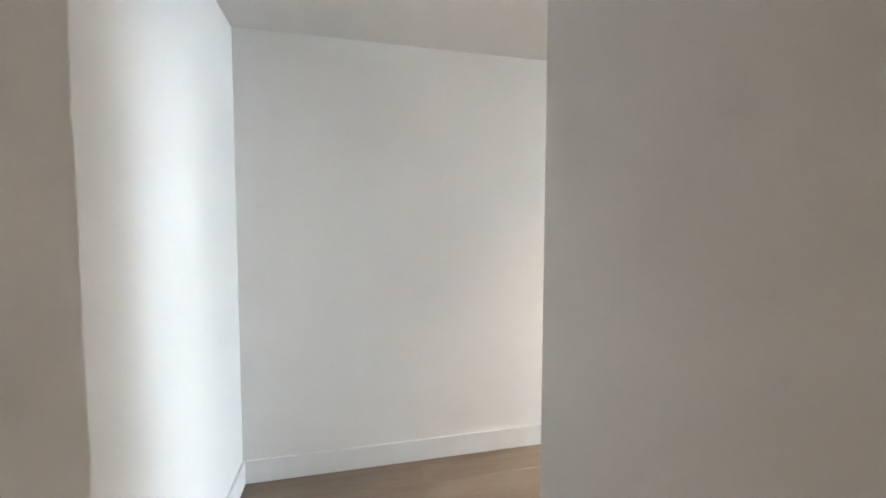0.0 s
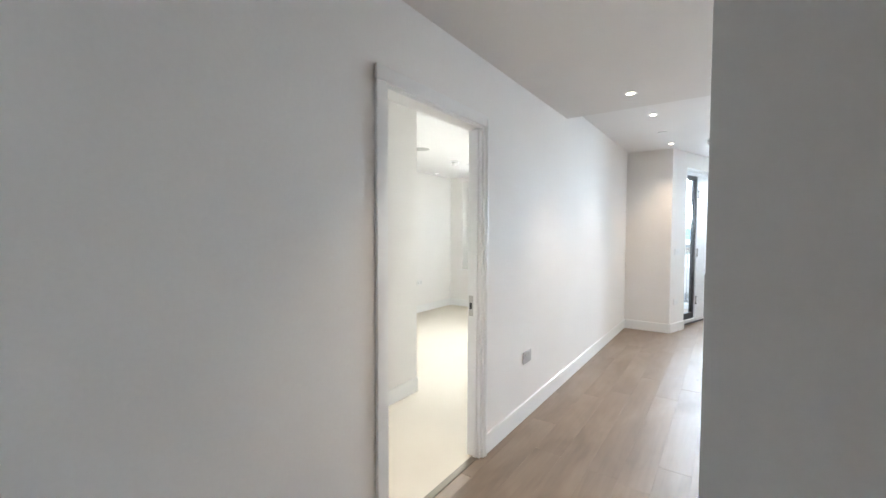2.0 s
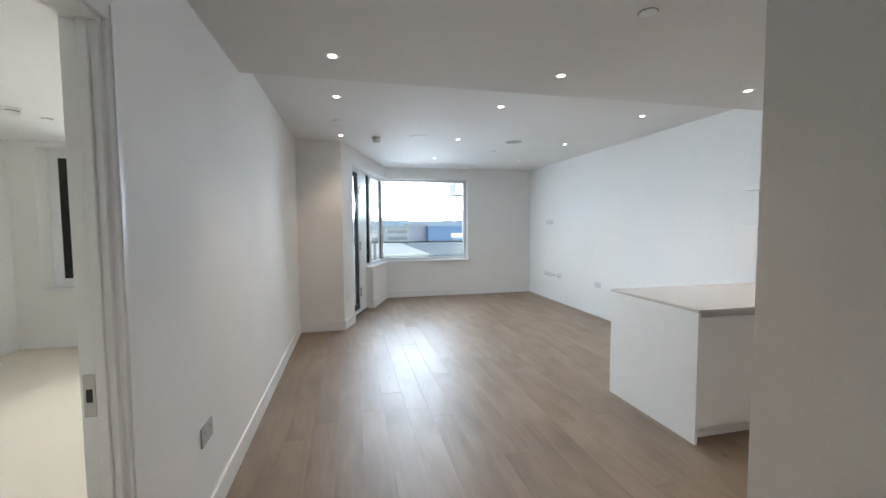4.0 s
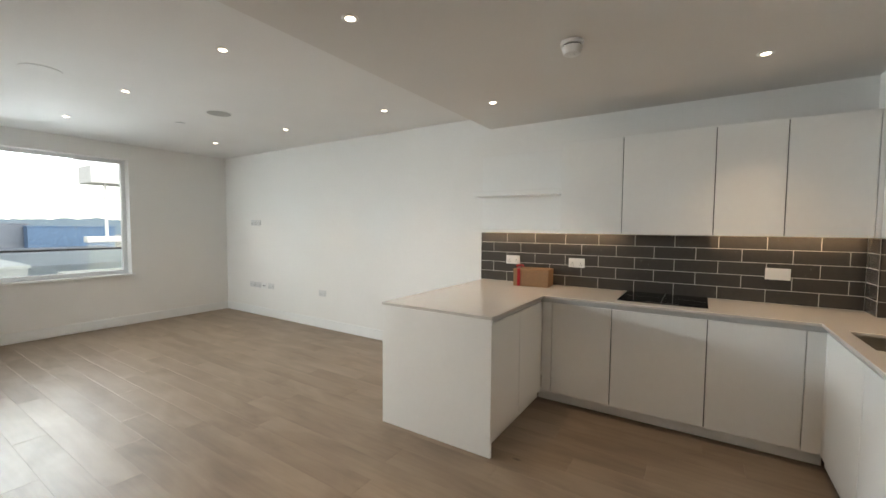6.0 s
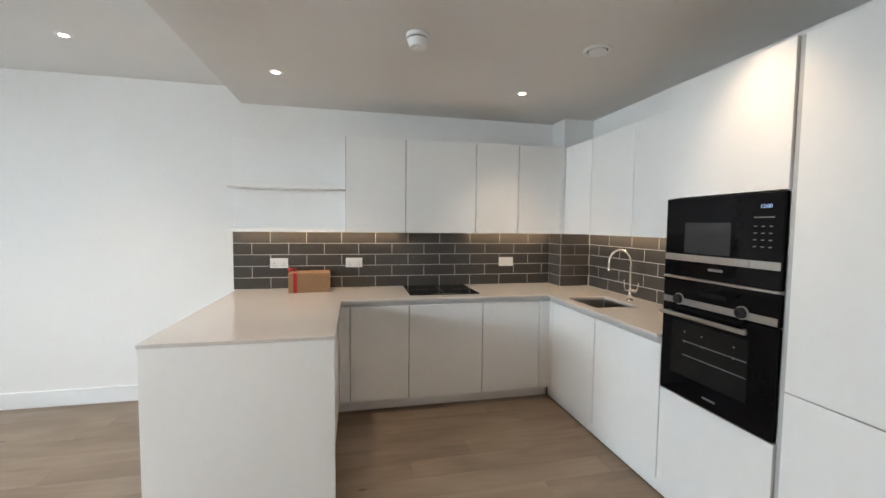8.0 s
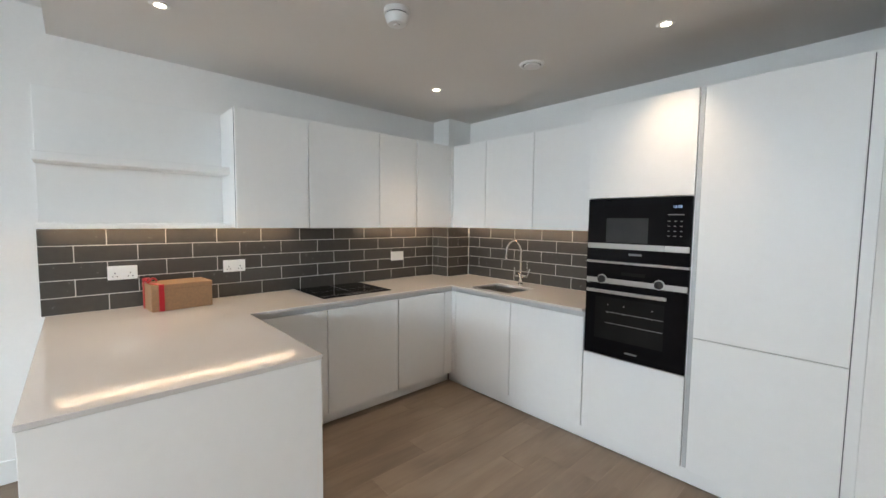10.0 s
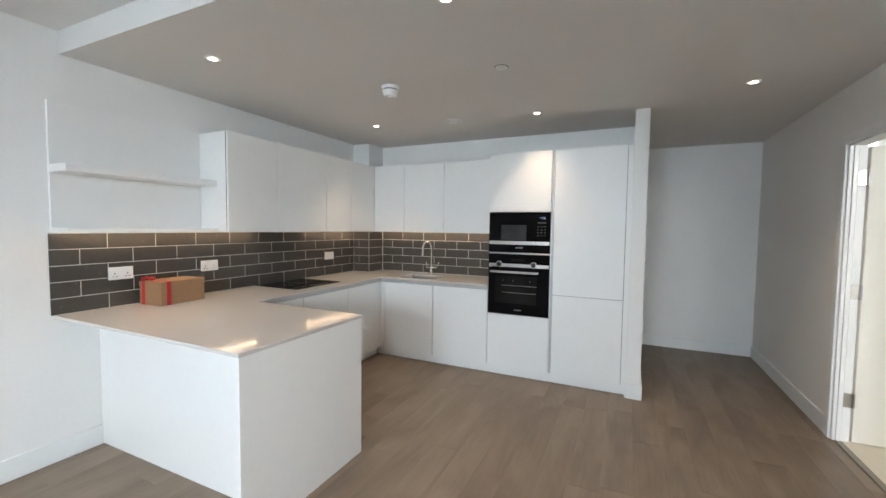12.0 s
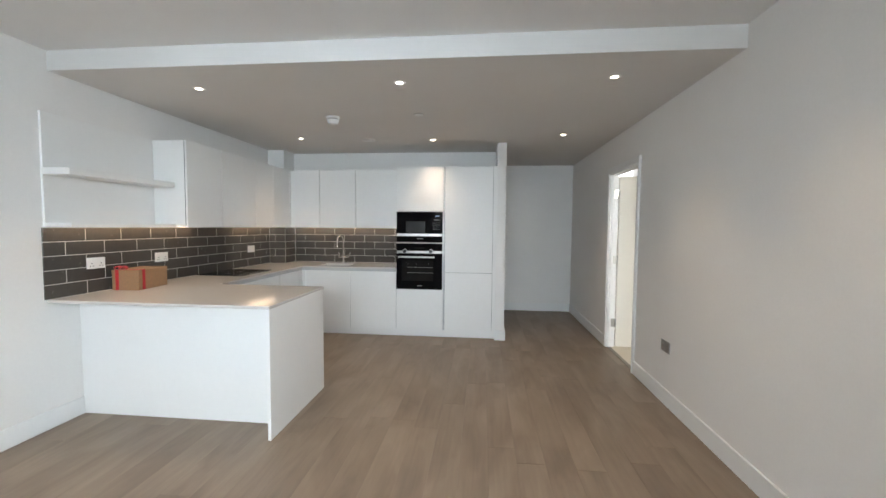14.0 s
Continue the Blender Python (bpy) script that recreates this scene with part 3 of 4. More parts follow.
DZ0, DZ1 = 0.10, 0.846
g = 0.0034
# dark grey that paints the shade into the door gaps
GAP_SHADE = material("dark_gap_shade", (0.10, 0.10, 0.098), 0.7, grain=0.05)
hobf = (FRONT_X, FRONT_X + 0.019)
hob_units = [(1.170, 1.625), (0.563, 1.170), (0.06, 0.563)]
for i, (a, b) in enumerate(hob_units):
    fill = [(*hobf, 1.627, 1.703, DZ0, DZ1), None, (*hobf, FRONT_Y - 0.02, 0.058, DZ0, DZ1)][i]
    base_unit("white matt handleless base cabinet under the hob run", (FRONT_X + 0.021, HOB_X - 0.01, a + 0.001, b - 0.001, 0.09, 0.84), [(*hobf, a + g, b - g, DZ0, DZ1)], fill)
for i, (a, b) in enumerate([(3.232, 3.838), (2.6185, 3.232)]):
    fill = [(3.840, FRONT_X - 0.001, FRONT_Y - 0.019, FRONT_Y, DZ0, DZ1), None][i]
    base_unit("white matt handleless base cabinet under the sink run", (a + 0.001, b - 0.001, SINK_Y + 0.01, FRONT_Y - 0.021, 0.09, 0.66 if i == 0 else 0.84), [(a + g, b - g, FRONT_Y - 0.019, FRONT_Y, DZ0, DZ1)], fill)
for a, b in ((2.915, 3.40), (3.40, FRONT_X - 0.002)):
    base_unit("white matt handleless base cabinet in the peninsula", (a + 0.001, b - 0.001, PEN_K + 0.043, PEN_BACK - 0.022, 0.09, 0.84), [(a + g, b - g, PEN_K + 0.022, PEN_K + 0.041, DZ0, DZ1)])
end_panel = thing("end_panel", (PEN_X + 0.01, 2.13, 0), "tall white end panel closing the peninsula", "panel")
part("panel", box(PEN_X + 0.003, PEN_X + 0.025, PEN_K + 0.004, PEN_W - 0.004, 0.0, WB - 0.001, 0.0015), CAB, end_panel)
back_panel = thing("back_panel", (3.7, PEN_BACK, 0), "white back panel under the peninsula overhang", "panel")
part("panel", box(PEN_X + 0.026, HOB_X - 0.002, PEN_BACK - 0.02, PEN_BACK, 0.0, WB - 0.001, 0.0015), CAB, back_panel)
channel = thing("grip_channel", (3.9, 0.8, 0.846), "grey recessed grip channel below the worktop edge", "profile")
part("rail", box(FRONT_X + 0.012, FRONT_X + 0.03, -0.06, 1.72, 0.842, WB - 0.001), CHANNEL, channel)
part("rail", box(2.622, FRONT_X + 0.012, FRONT_Y - 0.030, FRONT_Y - 0.012, 0.842, WB - 0.001), CHANNEL, channel)
part("rail", box(2.916, FRONT_X, PEN_K + 0.034, PEN_K + 0.042, 0.848, WB - 0.001), CHANNEL, channel)
part("rail", box(1.989, 2.008, FRONT_Y - 0.03, FRONT_Y - 0.012, 0.10, 2.195), CHANNEL, channel, "upright grey channel between tall cupboards")
plinth = thing("plinth", (3.9, 0.8, 0.0), "pale grey recessed plinth boards", "plinth")
part("board", box(3.955, 3.972, -0.05, 1.75, 0.004, 0.092), CAB, plinth)
part("board", box(NIB1, 3.955, FRONT_Y - 0.052, FRONT_Y - 0.036, 0.004, 0.098), CAB, plinth)
part("board", box(2.916, 3.955, PEN_K + 0.075, PEN_K + 0.091, 0.004, 0.088), CAB, plinth)

# tall cupboards
oven_tower = thing("oven_cupboard", (2.31, -0.33, 0), "tall white cupboard housing microwave and oven", "cupboard")
OX0, OX1 = 2.010, 2.617
part("body", box(OX0, OX0 + 0.018, SINK_Y + 0.004, FRONT_Y - 0.021, 0.10, 2.195), CAB, oven_tower)
part("body", box(OX1 - 0.018, OX1, SINK_Y + 0.004, FRONT_Y - 0.021, 0.10, 2.195), CAB, oven_tower)
part("body", box(OX0 + 0.018, OX1 - 0.018, SINK_Y + 0.004, FRONT_Y - 0.021, 2.177, 2.195), CAB, oven_tower)
part("shelf", box(OX0 + 0.018, OX1 - 0.018, SINK_Y + 0.004, FRONT_Y - 0.021, 0.603, 0.621), CAB, oven_tower)
part("door", box(OX0 + g, OX1 - 0.0012, FRONT_Y - 0.019, FRONT_Y, 0.10, 0.620, 0.0015), CAB, oven_tower)
part("door", box(OX0 + g, OX1 - 0.0012, FRONT_Y - 0.019, FRONT_Y, 1.628, 2.197, 0.0015), CAB, oven_tower)
fridge = thing("fridge_cupboard", (1.68, -0.33, 0), "tall white cupboard with two doors hiding the fridge", "cupboard")
FX0, FX1 = 1.378, 1.988
part("body", box(FX0, FX1, SINK_Y + 0.004, FRONT_Y - 0.021, 0.10, 2.195), CAB, fridge)
part("door", box(FX0 + g, FX1 - g, FRONT_Y - 0.019, FRONT_Y, 0.10, 0.846, 0.0015), CAB, fridge)
part("door", box(FX0 + g, FX1 - g, FRONT_Y - 0.019, FRONT_Y, 0.851, 2.197, 0.0015), CAB, fridge)
gap_shade((FX0 + g, FX1 - g, FRONT_Y - 0.019, FRONT_Y, 0.10, 2.197), fridge)
part("filler_panel", box(NIB1 + 0.001, FX0 - 0.0004, SINK_Y + 0.004, FRONT_Y - 0.003, 0.10, 2.197, 0.0012), CAB, fridge)

# oven and microwave
AX0, AX1 = 2.016, 2.612
AF = FRONT_Y + 0.004
oven = thing("oven", (2.315, -0.3, 0.625), "black glass built-in oven with steel handle", "oven")
part("body", box(AX0 + 0.02, AX1 - 0.02, SINK_Y + 0.06, AF - 0.024, 0.627, 1.21), BLACK_METAL, oven)
odoor = part("door", box(AX0, AX1, AF - 0.022, AF, 0.627, 1.085, 0.002), BLACK_GLASS, oven)
owin = part("window", box(AX0 + 0.115, AX1 - 0.068, AF, AF + 0.0015, 0.735, 1.005), OVEN_WINDOW, odoor)
for rz in (0.84, 0.91):
    part("rack_wire", box(AX0 + 0.12, AX1 - 0.14, AF + 0.0015, AF + 0.0028, rz, rz + 0.004), MARK, odoor)
for rx in (AX1 - 0.155, AX1 - 0.255, AX1 - 0.42):
    for rz in (0.905, 0.955):
        part("rack_stud", box(rx, rx + 0.008, AF + 0.0015, AF + 0.0028, rz, rz + 0.008), MARK, odoor)
handle = part("handle", box(AX0 + 0.095, AX1 - 0.028, AF + 0.034, AF + 0.050, 1.036, 1.056, 0.004, 2), STEEL, odoor, "brushed steel bar handle")
for hx in (AX0 + 0.125, AX1 - 0.06):
    part("handle_post", box(hx, hx + 0.014, AF, AF + 0.036, 1.04, 1.052, 0.002), STEEL, handle)
part("logo_plate", box(2.275, 2.345, AF + 0.0005, AF + 0.002, 0.668, 0.678), MARK, odoor)
panel = part("control_panel", box(AX0, AX1, AF - 0.022, AF, 1.088, 1.218, 0.002), BLACK_GLASS, oven)
part("steel_strip", box(AX0 + 0.004, AX1 - 0.004, AF, AF + 0.003, 1.092, 1.124, 0.001), STEEL, panel, "brushed steel strip")
part("display", box(2.245, 2.385, AF, AF + 0.002, 1.150, 1.172), OVEN_WINDOW, panel)
for kx in (2.165, 2.503):
    k = part("knob", cyl((kx, AF + 0.002, 1.118), 0.026, 0.022, "Y", 40, 0.022, 0.002), BLACK_METAL, panel, "black rotary knob with steel rim")
    part("rim", cyl((kx, AF + 0.0015, 1.118), 0.029, 0.008, "Y", 40), STEEL, k)
part("trim_strip", box(AX0, AX1, AF - 0.020, AF + 0.002, 0.6215, 0.6262, 0.001), STEEL, oven, "bright steel trim strip")
part("trim_strip", box(AX0, AX1, AF - 0.020, AF + 0.006, 1.2205, 1.2315, 0.002), STEEL, oven, "bright steel trim strip")

micro = thing("microwave", (2.315, -0.3, 1.233), "black glass built-in microwave with clock display", "microwave")
part("body", box(AX0 + 0.02, AX1 - 0.02, SINK_Y + 0.10, AF - 0.024, 1.24, 1.605), BLACK_METAL, micro)
mfront = part("front", box(AX0, AX1, AF - 0.022, AF, 1.234, 1.622, 0.002), BLACK_GLASS, micro)
part("window", box(2.24, 2.49, AF, AF + 0.0015, 1.352, 1.502), MICRO_WINDOW, mfront)
part("steel_strip", box(2.150, AX1 - 0.004, AF, AF + 0.003, 1.312, 1.345, 0.001), STEEL, mfront, "brushed steel strip")
part("steel_strip", box(AX0 + 0.004, 2.147, AF, AF + 0.003, 1.312, 1.345, 0.001), STEEL, mfront, "brushed steel strip")
part("logo_plate", box(2.27, 2.345, AF + 0.0005, AF + 0.002, 1.276, 1.288), MARK, mfront)
for row in range(4):
    for col in range(3):
        part("key", box(2.060 + 0.032 * col, 2.073 + 0.032 * col, AF, AF + 0.0015, 1.400 + 0.028 * row, 1.404 + 0.028 * row), MARK, mfront)
part("key_row", box(2.055, 2.138, AF, AF + 0.0015, 1.520, 1.525), MARK, mfront)
clock = bpy.data.curves.new("clock_digits", "FONT")
clock.body, clock.size, clock.extrude, clock.align_x = "12:00", 0.022, 0.0004, "CENTER"
clock.materials.append(DISPLAY)
clock_ob = new("clock_digits", clock)
clock_ob.matrix_world = pose(2.090 - 2.315, AF + 0.0014 + 0.3, 1.560 - 1.233, 90, 0, 180)
clock_ob.parent = mfront

# upper cupboards
UZ0, UZ1, UF = 1.412, 2.193, 4.171
for a, b in ((1.165, 1.660), (0.550, 1.165), (0.153, 0.550), (-0.275, 0.153)):
    u = thing("wall_cupboard", (4.34, (a + b) / 2, UZ0), "white matt handleless wall cupboard above the hob run", "cupboard", "kitchen wall cupboards")
    part("body", box(UF + 0.021, HOB_X - 0.012, max(a, -0.335) + 0.0005, b - 0.0005, UZ0 + 0.004, UZ1, 0.001), CAB, u)
    part("door", box(UF, UF + 0.019, a + g, b - g, UZ0, UZ1, 0.0015), CAB, u)
    gap_shade((UF, UF + 0.019, a + g, b - g, UZ0 + 0.004, UZ1), u)
    if a == 0.550:
        hood = part("extractor_underside", box(UF + 0.05, HOB_X - 0.06, a + 0.04, b - 0.04, UZ0 - 0.006, UZ0 + 0.003, 0.002), STEEL, u, "steel extractor grille")
UFY = -0.30
for a, b in ((3.750, 4.168), (3.240, 3.750), (2.622, 3.240)):
    u = thing("wall_cupboard", ((a + b) / 2, -0.47, UZ0), "white matt handleless wall cupboard above the sink run", "cupboard", "kitchen wall cupboards")
    part("body", box(a + 0.0005, b - 0.0005, SINK_Y + 0.012, UFY - 0.021, UZ0 + 0.004, UZ1, 0.001), CAB, u)
    part("door", box(a + g, b - g, UFY - 0.019, UFY, UZ0, UZ1, 0.0015), CAB, u)
    gap_shade((a + g, b - g, UFY - 0.019, UFY, UZ0 + 0.004, UZ1), u)

corner_fill = thing("corner_filler", (4.18, -0.288, UZ0), "white filler strip where the wall cupboards meet", "panel")
part("strip", box(4.1675, 4.20, -0.299, -0.2755, UZ0, UZ1), CAB, corner_fill)
shelves = thing("open_shelf_unit", (4.4, 2.12, UZ0), "white open shelves on a white back panel", "shelf")
part("back_panel", box(HOB_X - 0.020, HOB_X - 0.001, 1.662, 2.588, UZ0, UZ1 + 0.004, 0.0015), CAB, shelves)
part("shelf", box(4.285, HOB_X - 0.020, 1.662, 2.592, 1.770, 1.815, 0.002), CAB, shelves)
part("shelf", box(4.285, HOB_X - 0.020, 1.662, 2.592, UZ0 + 0.0055, UZ0 + 0.028, 0.002), CAB, shelves)
part("shelf_lip", box(4.287, 4.305, 1.664, 2.590, UZ0 - 0.002, UZ0 + 0.0055), CAB, shelves)
part("shelf_lip", box(4.305, HOB_X - 0.020, 2.572, 2.590, UZ0 - 0.002, UZ0 + 0.0055), CAB, shelves)

# light strips under the cupboards
for x0, x1, y0, y1 in ((4.440, 4.458, 1.19, 2.56), (4.440, 4.458, -0.30, 0.53), (2.64, 4.24, -0.592, -0.574)):
    s = thing("led_strip", ((x0 + x1) / 2, (y0 + y1) / 2, UZ0 - 0.008), "warm glowing light strip under the wall cupboards", "strip light", "under-cupboard lights")
    part("housing", box(x0 - 0.003, x1 + 0.003, y0 - 0.004, y1 + 0.004, UZ0 + 0.0030, UZ0 + 0.0040), SATIN_STEEL, s)
    part("diffuser", box(x0, x1, y0, y1, UZ0 + 0.0015, UZ0 + 0.0030), LED, s, "warm glowing diffuser")

ZONE = material("faint_grey_zone_print", (0.06, 0.06, 0.06), 0.3, grain=0.03)
# hob
hob = thing("hob", (4.25, 0.855, WT), "black glass induction hob set on the worktop", "hob")
glass = part("glass", box(3.985, 4.490, 0.56, 1.15, WT + 0.0005, WT + 0.006, 0.0025, 2), BLACK_GLASS, hob)
part("zone_line", box(4.0, 4.475, 0.853, 0.856, WT + 0.006, WT + 0.0063), ZONE, glass)
part("zone_line", box(4.237, 4.240, 0.575, 1.135, WT + 0.006, WT + 0.0063), ZONE, glass)
part("touch_strip", box(4.0, 4.012, 0.74, 0.97, WT + 0.006, WT + 0.0063), ZONE, glass)

# sink and tap
sink = thing("sink", (3.495, -0.25, 0.70), "stainless steel bowl sink set under the worktop", "sink")
sx0, sx1, sy0, sy1 = SK[0] - 0.006, SK[1] + 0.006, SK[2] - 0.006, SK[3] + 0.006
bowl = bmesh.new()
box(sx0, sx1, sy0, sy1, 0.700, 0.704, bm=bowl)
box(sx0, sx0 + 0.004, sy0, sy1, 0.704, WB - 0.001, bm=bowl)
box(sx1 - 0.004, sx1, sy0, sy1, 0.704, WB - 0.001, bm=bowl)
box(sx0 + 0.004, sx1 - 0.004, sy0, sy0 + 0.004, 0.704, WB - 0.001, bm=bowl)
box(sx0 + 0.004, sx1 - 0.004, sy1 - 0.004, sy1, 0.704, WB - 0.001, bm=bowl)
bowl_ob = part("bowl", bowl, STEEL, sink)
part("waste", cyl((3.495, -0.27, 0.704), 0.043, 0.004, n=32, bevel=0.001), CHROME, bowl_ob)
tap = thing("tap", (3.485, -0.495, WT), "chrome swan-neck tap with two lever handles", "tap")
tb = part("base", cyl((3.485, -0.495, WT), 0.026, 0.012, bevel=0.003), CHROME, tap)
part("column", cyl((3.485, -0.495, WT + 0.012), 0.016, 0.085, n=24, r2=0.012), CHROME, tap)
neck = [(3.485, -0.495, WT + 0.09), (3.485, -0.495, WT + 0.30)]
for k in range(1, 13):
    a = math.pi * k / 12
    neck.append((3.485 + 0.03 * (1 - math.cos(a)) / 2, -0.495 + 0.085 * (1 - math.cos(a)), WT + 0.30 + 0.095 * math.sin(a)))
neck.append((3.515, -0.325, WT + 0.25))
part("spout", tube(neck, 0.0092, 16), CHROME, tap, "curved chrome spout")
part("nozzle", cyl((3.515, -0.325, WT + 0.235), 0.0115, 0.02, n=20), CHROME, tap)
part("cross_body", cyl((3.425, -0.495, WT + 0.085), 0.010, 0.12, "X", 20), CHROME, tap)
for hx, lean in ((3.425, -0.045), (3.545, 0.004)):
    part("lever", tube([(hx, -0.495, WT + 0.075), (hx + lean * 0.5, -0.492, WT + 0.11), (hx + lean, -0.487, WT + 0.155)], 0.0052, 12), CHROME, tap, "chrome lever handle")


# ---- small fittings ----
def wall_plate(name, label, category, at, across, up, out, w, h, mat, marks, group=""):
    """A plate on a wall: across, up and out are its axes; marks are (u, v, w, h, material, name)."""
    t = thing(name, at, label, category, group)
    a, o, u = Vector(across), Vector(out), Vector(up)
    m = Matrix((a, u, o)).transposed().to_4x4()
    m.translation = Vector(at)
    plate = part("plate", turned(box(-w / 2, w / 2, -h / 2, h / 2, 0.0, 0.008, 0.0022, 2), m), mat, t)
    for pu, pv, pw, ph, pm, pn in marks:
        part(pn, turned(box(pu - pw / 2, pu + pw / 2, pv - ph / 2, pv + ph / 2, 0.007, 0.0115, 0.0006), m), pm, plate)
    return t


double = [(-0.034, 0.022, 0.016, 0.020, PLASTIC, "rocker"), (0.034, 0.022, 0.016, 0.020, PLASTIC, "rocker")]
for s in (-0.038, 0.038):
    double += [(s, -0.002, 0.005, 0.010, PLASTIC_SHADE, "pin_hole"), (s - 0.011, -0.022, 0.008, 0.005, PLASTIC_SHADE, "pin_hole"), (s + 0.011, -0.022, 0.008, 0.005, PLASTIC_SHADE, "pin_hole")]
E_WALL = dict(across=(0, -1, 0), up=(0, 0, 1), out=(-1, 0, 0))
W_WALL = dict(across=(0, 1, 0), up=(0, 0, 1), out=(1, 0, 0))
for y in (2.232, 1.594):
    wall_plate("socket", "white plastic double socket on the dark tiles", "socket", (HOB_X - 0.0105, y, 1.132), w=0.147, h=0.086, mat=PLASTIC, marks=double, group="kitchen sockets", **E_WALL)
wall_plate("socket", "white plastic blank connection plate on the tiles", "socket", (HOB_X - 0.0105, 0.135, 1.128), w=0.147, h=0.086, mat=PLASTIC, marks=[(0, 0, 0.05, 0.012, PLASTIC, "cover")], group="kitchen sockets", **E_WALL)
for y, z in ((6.80, 1.505), (6.66, 1.505), (6.86, 0.49), (6.70, 0.49), (6.36, 0.495), (5.147, 0.498)):
    wall_plate("socket", "white plastic double socket low on the living wall" if z < 1 else "white plastic connection plate at television height", "socket", (HOB_X, y, z), w=0.147 if (y, z) != (6.66, 1.505) else 0.087, h=0.087, mat=PLASTIC_GREY, marks=double, group="living room sockets", **E_WALL)
wall_plate("media_socket", "white plate with dark television sockets", "socket", (HOB_X, 6.54, 0.49), w=0.12, h=0.087, mat=PLASTIC, marks=[(-0.02, 0, 0.018, 0.018, PLASTIC_SHADE, "outlet"), (0.02, 0, 0.018, 0.018, PLASTIC_SHADE, "outlet")], **E_WALL)
wall_plate("socket", "satin metal double socket on the hall wall", "socket", (0, 1.655, 0.472), w=0.147, h=0.092, mat=SATIN_STEEL, marks=[(-0.034, 0.022, 0.014, 0.018, STEEL, "rocker"), (0.034, 0.022, 0.014, 0.018, STEEL, "rocker")], **W_WALL)
wall_plate("socket", "white plastic socket in the bedroom", "socket", (-3.2, 4.32, 0.545), w=0.147, h=0.087, mat=PLASTIC, marks=double, **W_WALL)
nx, ny = slant(0.185)
for z in (1.158, 0.436):
    wall_plate("switch_plate", "white plastic plate on the pier by the balcony door", "switch", (nx, ny, z), across=(U.x, U.y, 0), up=(0, 0, 1), out=(N.x, N.y, 0), w=0.147, h=0.087, mat=PLASTIC, marks=[(0, 0, 0.02, 0.03, PLASTIC, "rocker")], group="pier plates")
sw = thing("light_switch", (NIB0, -0.263, 1.175), "satin metal plate with four toggle switches", "light switch")
swp = part("plate", box(NIB0 - 0.007, NIB0, -0.335, -0.191, 1.130, 1.219, 0.003, 2), SATIN_STEEL, sw)
for k in range(4):
    ty = -0.312 + 0.033 * k
    tg = part("toggle", cyl((NIB0 - 0.0095, ty, 1.156), 0.0014, 0.024, n=12, r2=0.0040), SATIN_STEEL, swp, "steel toggle lever")

# ceiling fittings
down = None
for x, y, z in [(0.617, 0.370, LOW), (2.122, 0.185, LOW), (3.705, 0.340, LOW), (0.615, 2.115, LOW), (2.128, 2.112, LOW), (3.704, 2.098, LOW),
                (0.60, 3.34, HIGH), (2.155, 3.32, HIGH), (3.77, 3.33, HIGH), (0.605, 4.915, HIGH), (2.143, 4.865, HIGH), (3.745, 4.87, HIGH), (2.135, 6.40, HIGH), (3.725, 6.43, HIGH), (-3.02, 4.60, LOW), (3.30, -1.25, LOW)]:
    if x > 0:
        spot(x, y, z)
    if down is None:
        down = thing("downlight", (x, y, z), "lit recessed downlight with a white rim", "downlight", "ceiling downlights")
        part("rim", ring((x, y, z), 0.0235, 0.043, 0.004), CEIL, down)
        part("lens", cyl((x, y, z - 0.003), 0.0235, 0.0025, n=32), LAMP, down, "glowing lens")
    else:
        copy_thing(down, pose(x, y, z))
det = thing("heat_detector", (2.96, 1.255, LOW), "white plastic round detector on the kitchen ceiling", "smoke detector", "ceiling detectors")
part("mount", cyl((2.96, 1.255, LOW - 0.022), 0.062, 0.022, n=40, bevel=0.003), PLASTIC, det)
part("groove", cyl((2.96, 1.255, LOW - 0.030), 0.050, 0.009, n=40), PLASTIC_SHADE, det)
part("head", cyl((2.96, 1.255, LOW - 0.070), 0.044, 0.041, n=40, r2=0.058, bevel=0.004), PLASTIC, det)
part("sensor_cap", cyl((2.96, 1.255, LOW - 0.076), 0.016, 0.008, n=24, bevel=0.002), PLASTIC, det)
copy_thing(det, pose(1.055, 4.965, HIGH))
copy_thing(det, pose(-2.10, 3.785, LOW))
vent = thing("ceiling_vent", (2.903, 0.228, LOW), "white round extract valve in the ceiling", "vent")
part("rim", ring((2.903, 0.228, LOW), 0.058, 0.080, 0.010), PLASTIC, vent)
part("disc", cyl((2.903, 0.228, LOW - 0.014), 0.050, 0.010, n=40, bevel=0.003), PLASTIC, vent)
part("throat", cyl((2.903, 0.228, LOW - 0.002), 0.060, 0.0015, n=40), PLASTIC_SHADE, vent)
plate = thing("sprinkler_plate", (2.12, 1.281, LOW), "small white round cover plate on the ceiling", "sprinkler", "ceiling cover plates")
part("disc", cyl((2.12, 1.281, LOW - 0.007), 0.040, 0.007, n=32, bevel=0.002), PLASTIC, plate)
part("shadow_gap", ring((2.12, 1.281, LOW - 0.0005), 0.040, 0.045, 0.002), PLASTIC_SHADE, plate)
for x, y, z in ((2.92, 5.63, HIGH), (0.582, 4.185, HIGH), (-2.06, 4.13, LOW)):
    copy_thing(plate, pose(x, y, z))
spk = thing("ceiling_speaker", (2.945, 4.862, HIGH), "grey mesh round speaker in the ceiling", "speaker", "ceiling speakers")
part("rim", ring((2.945, 4.862, HIGH), 0.112, 0.120, 0.005), PLASTIC, spk)
part("grille", cyl((2.945, 4.862, HIGH - 0.004), 0.112, 0.004, n=48, bevel=0.001), GRILLE, spk)
copy_thing(spk, pose(-1.953, 2.795, LOW))
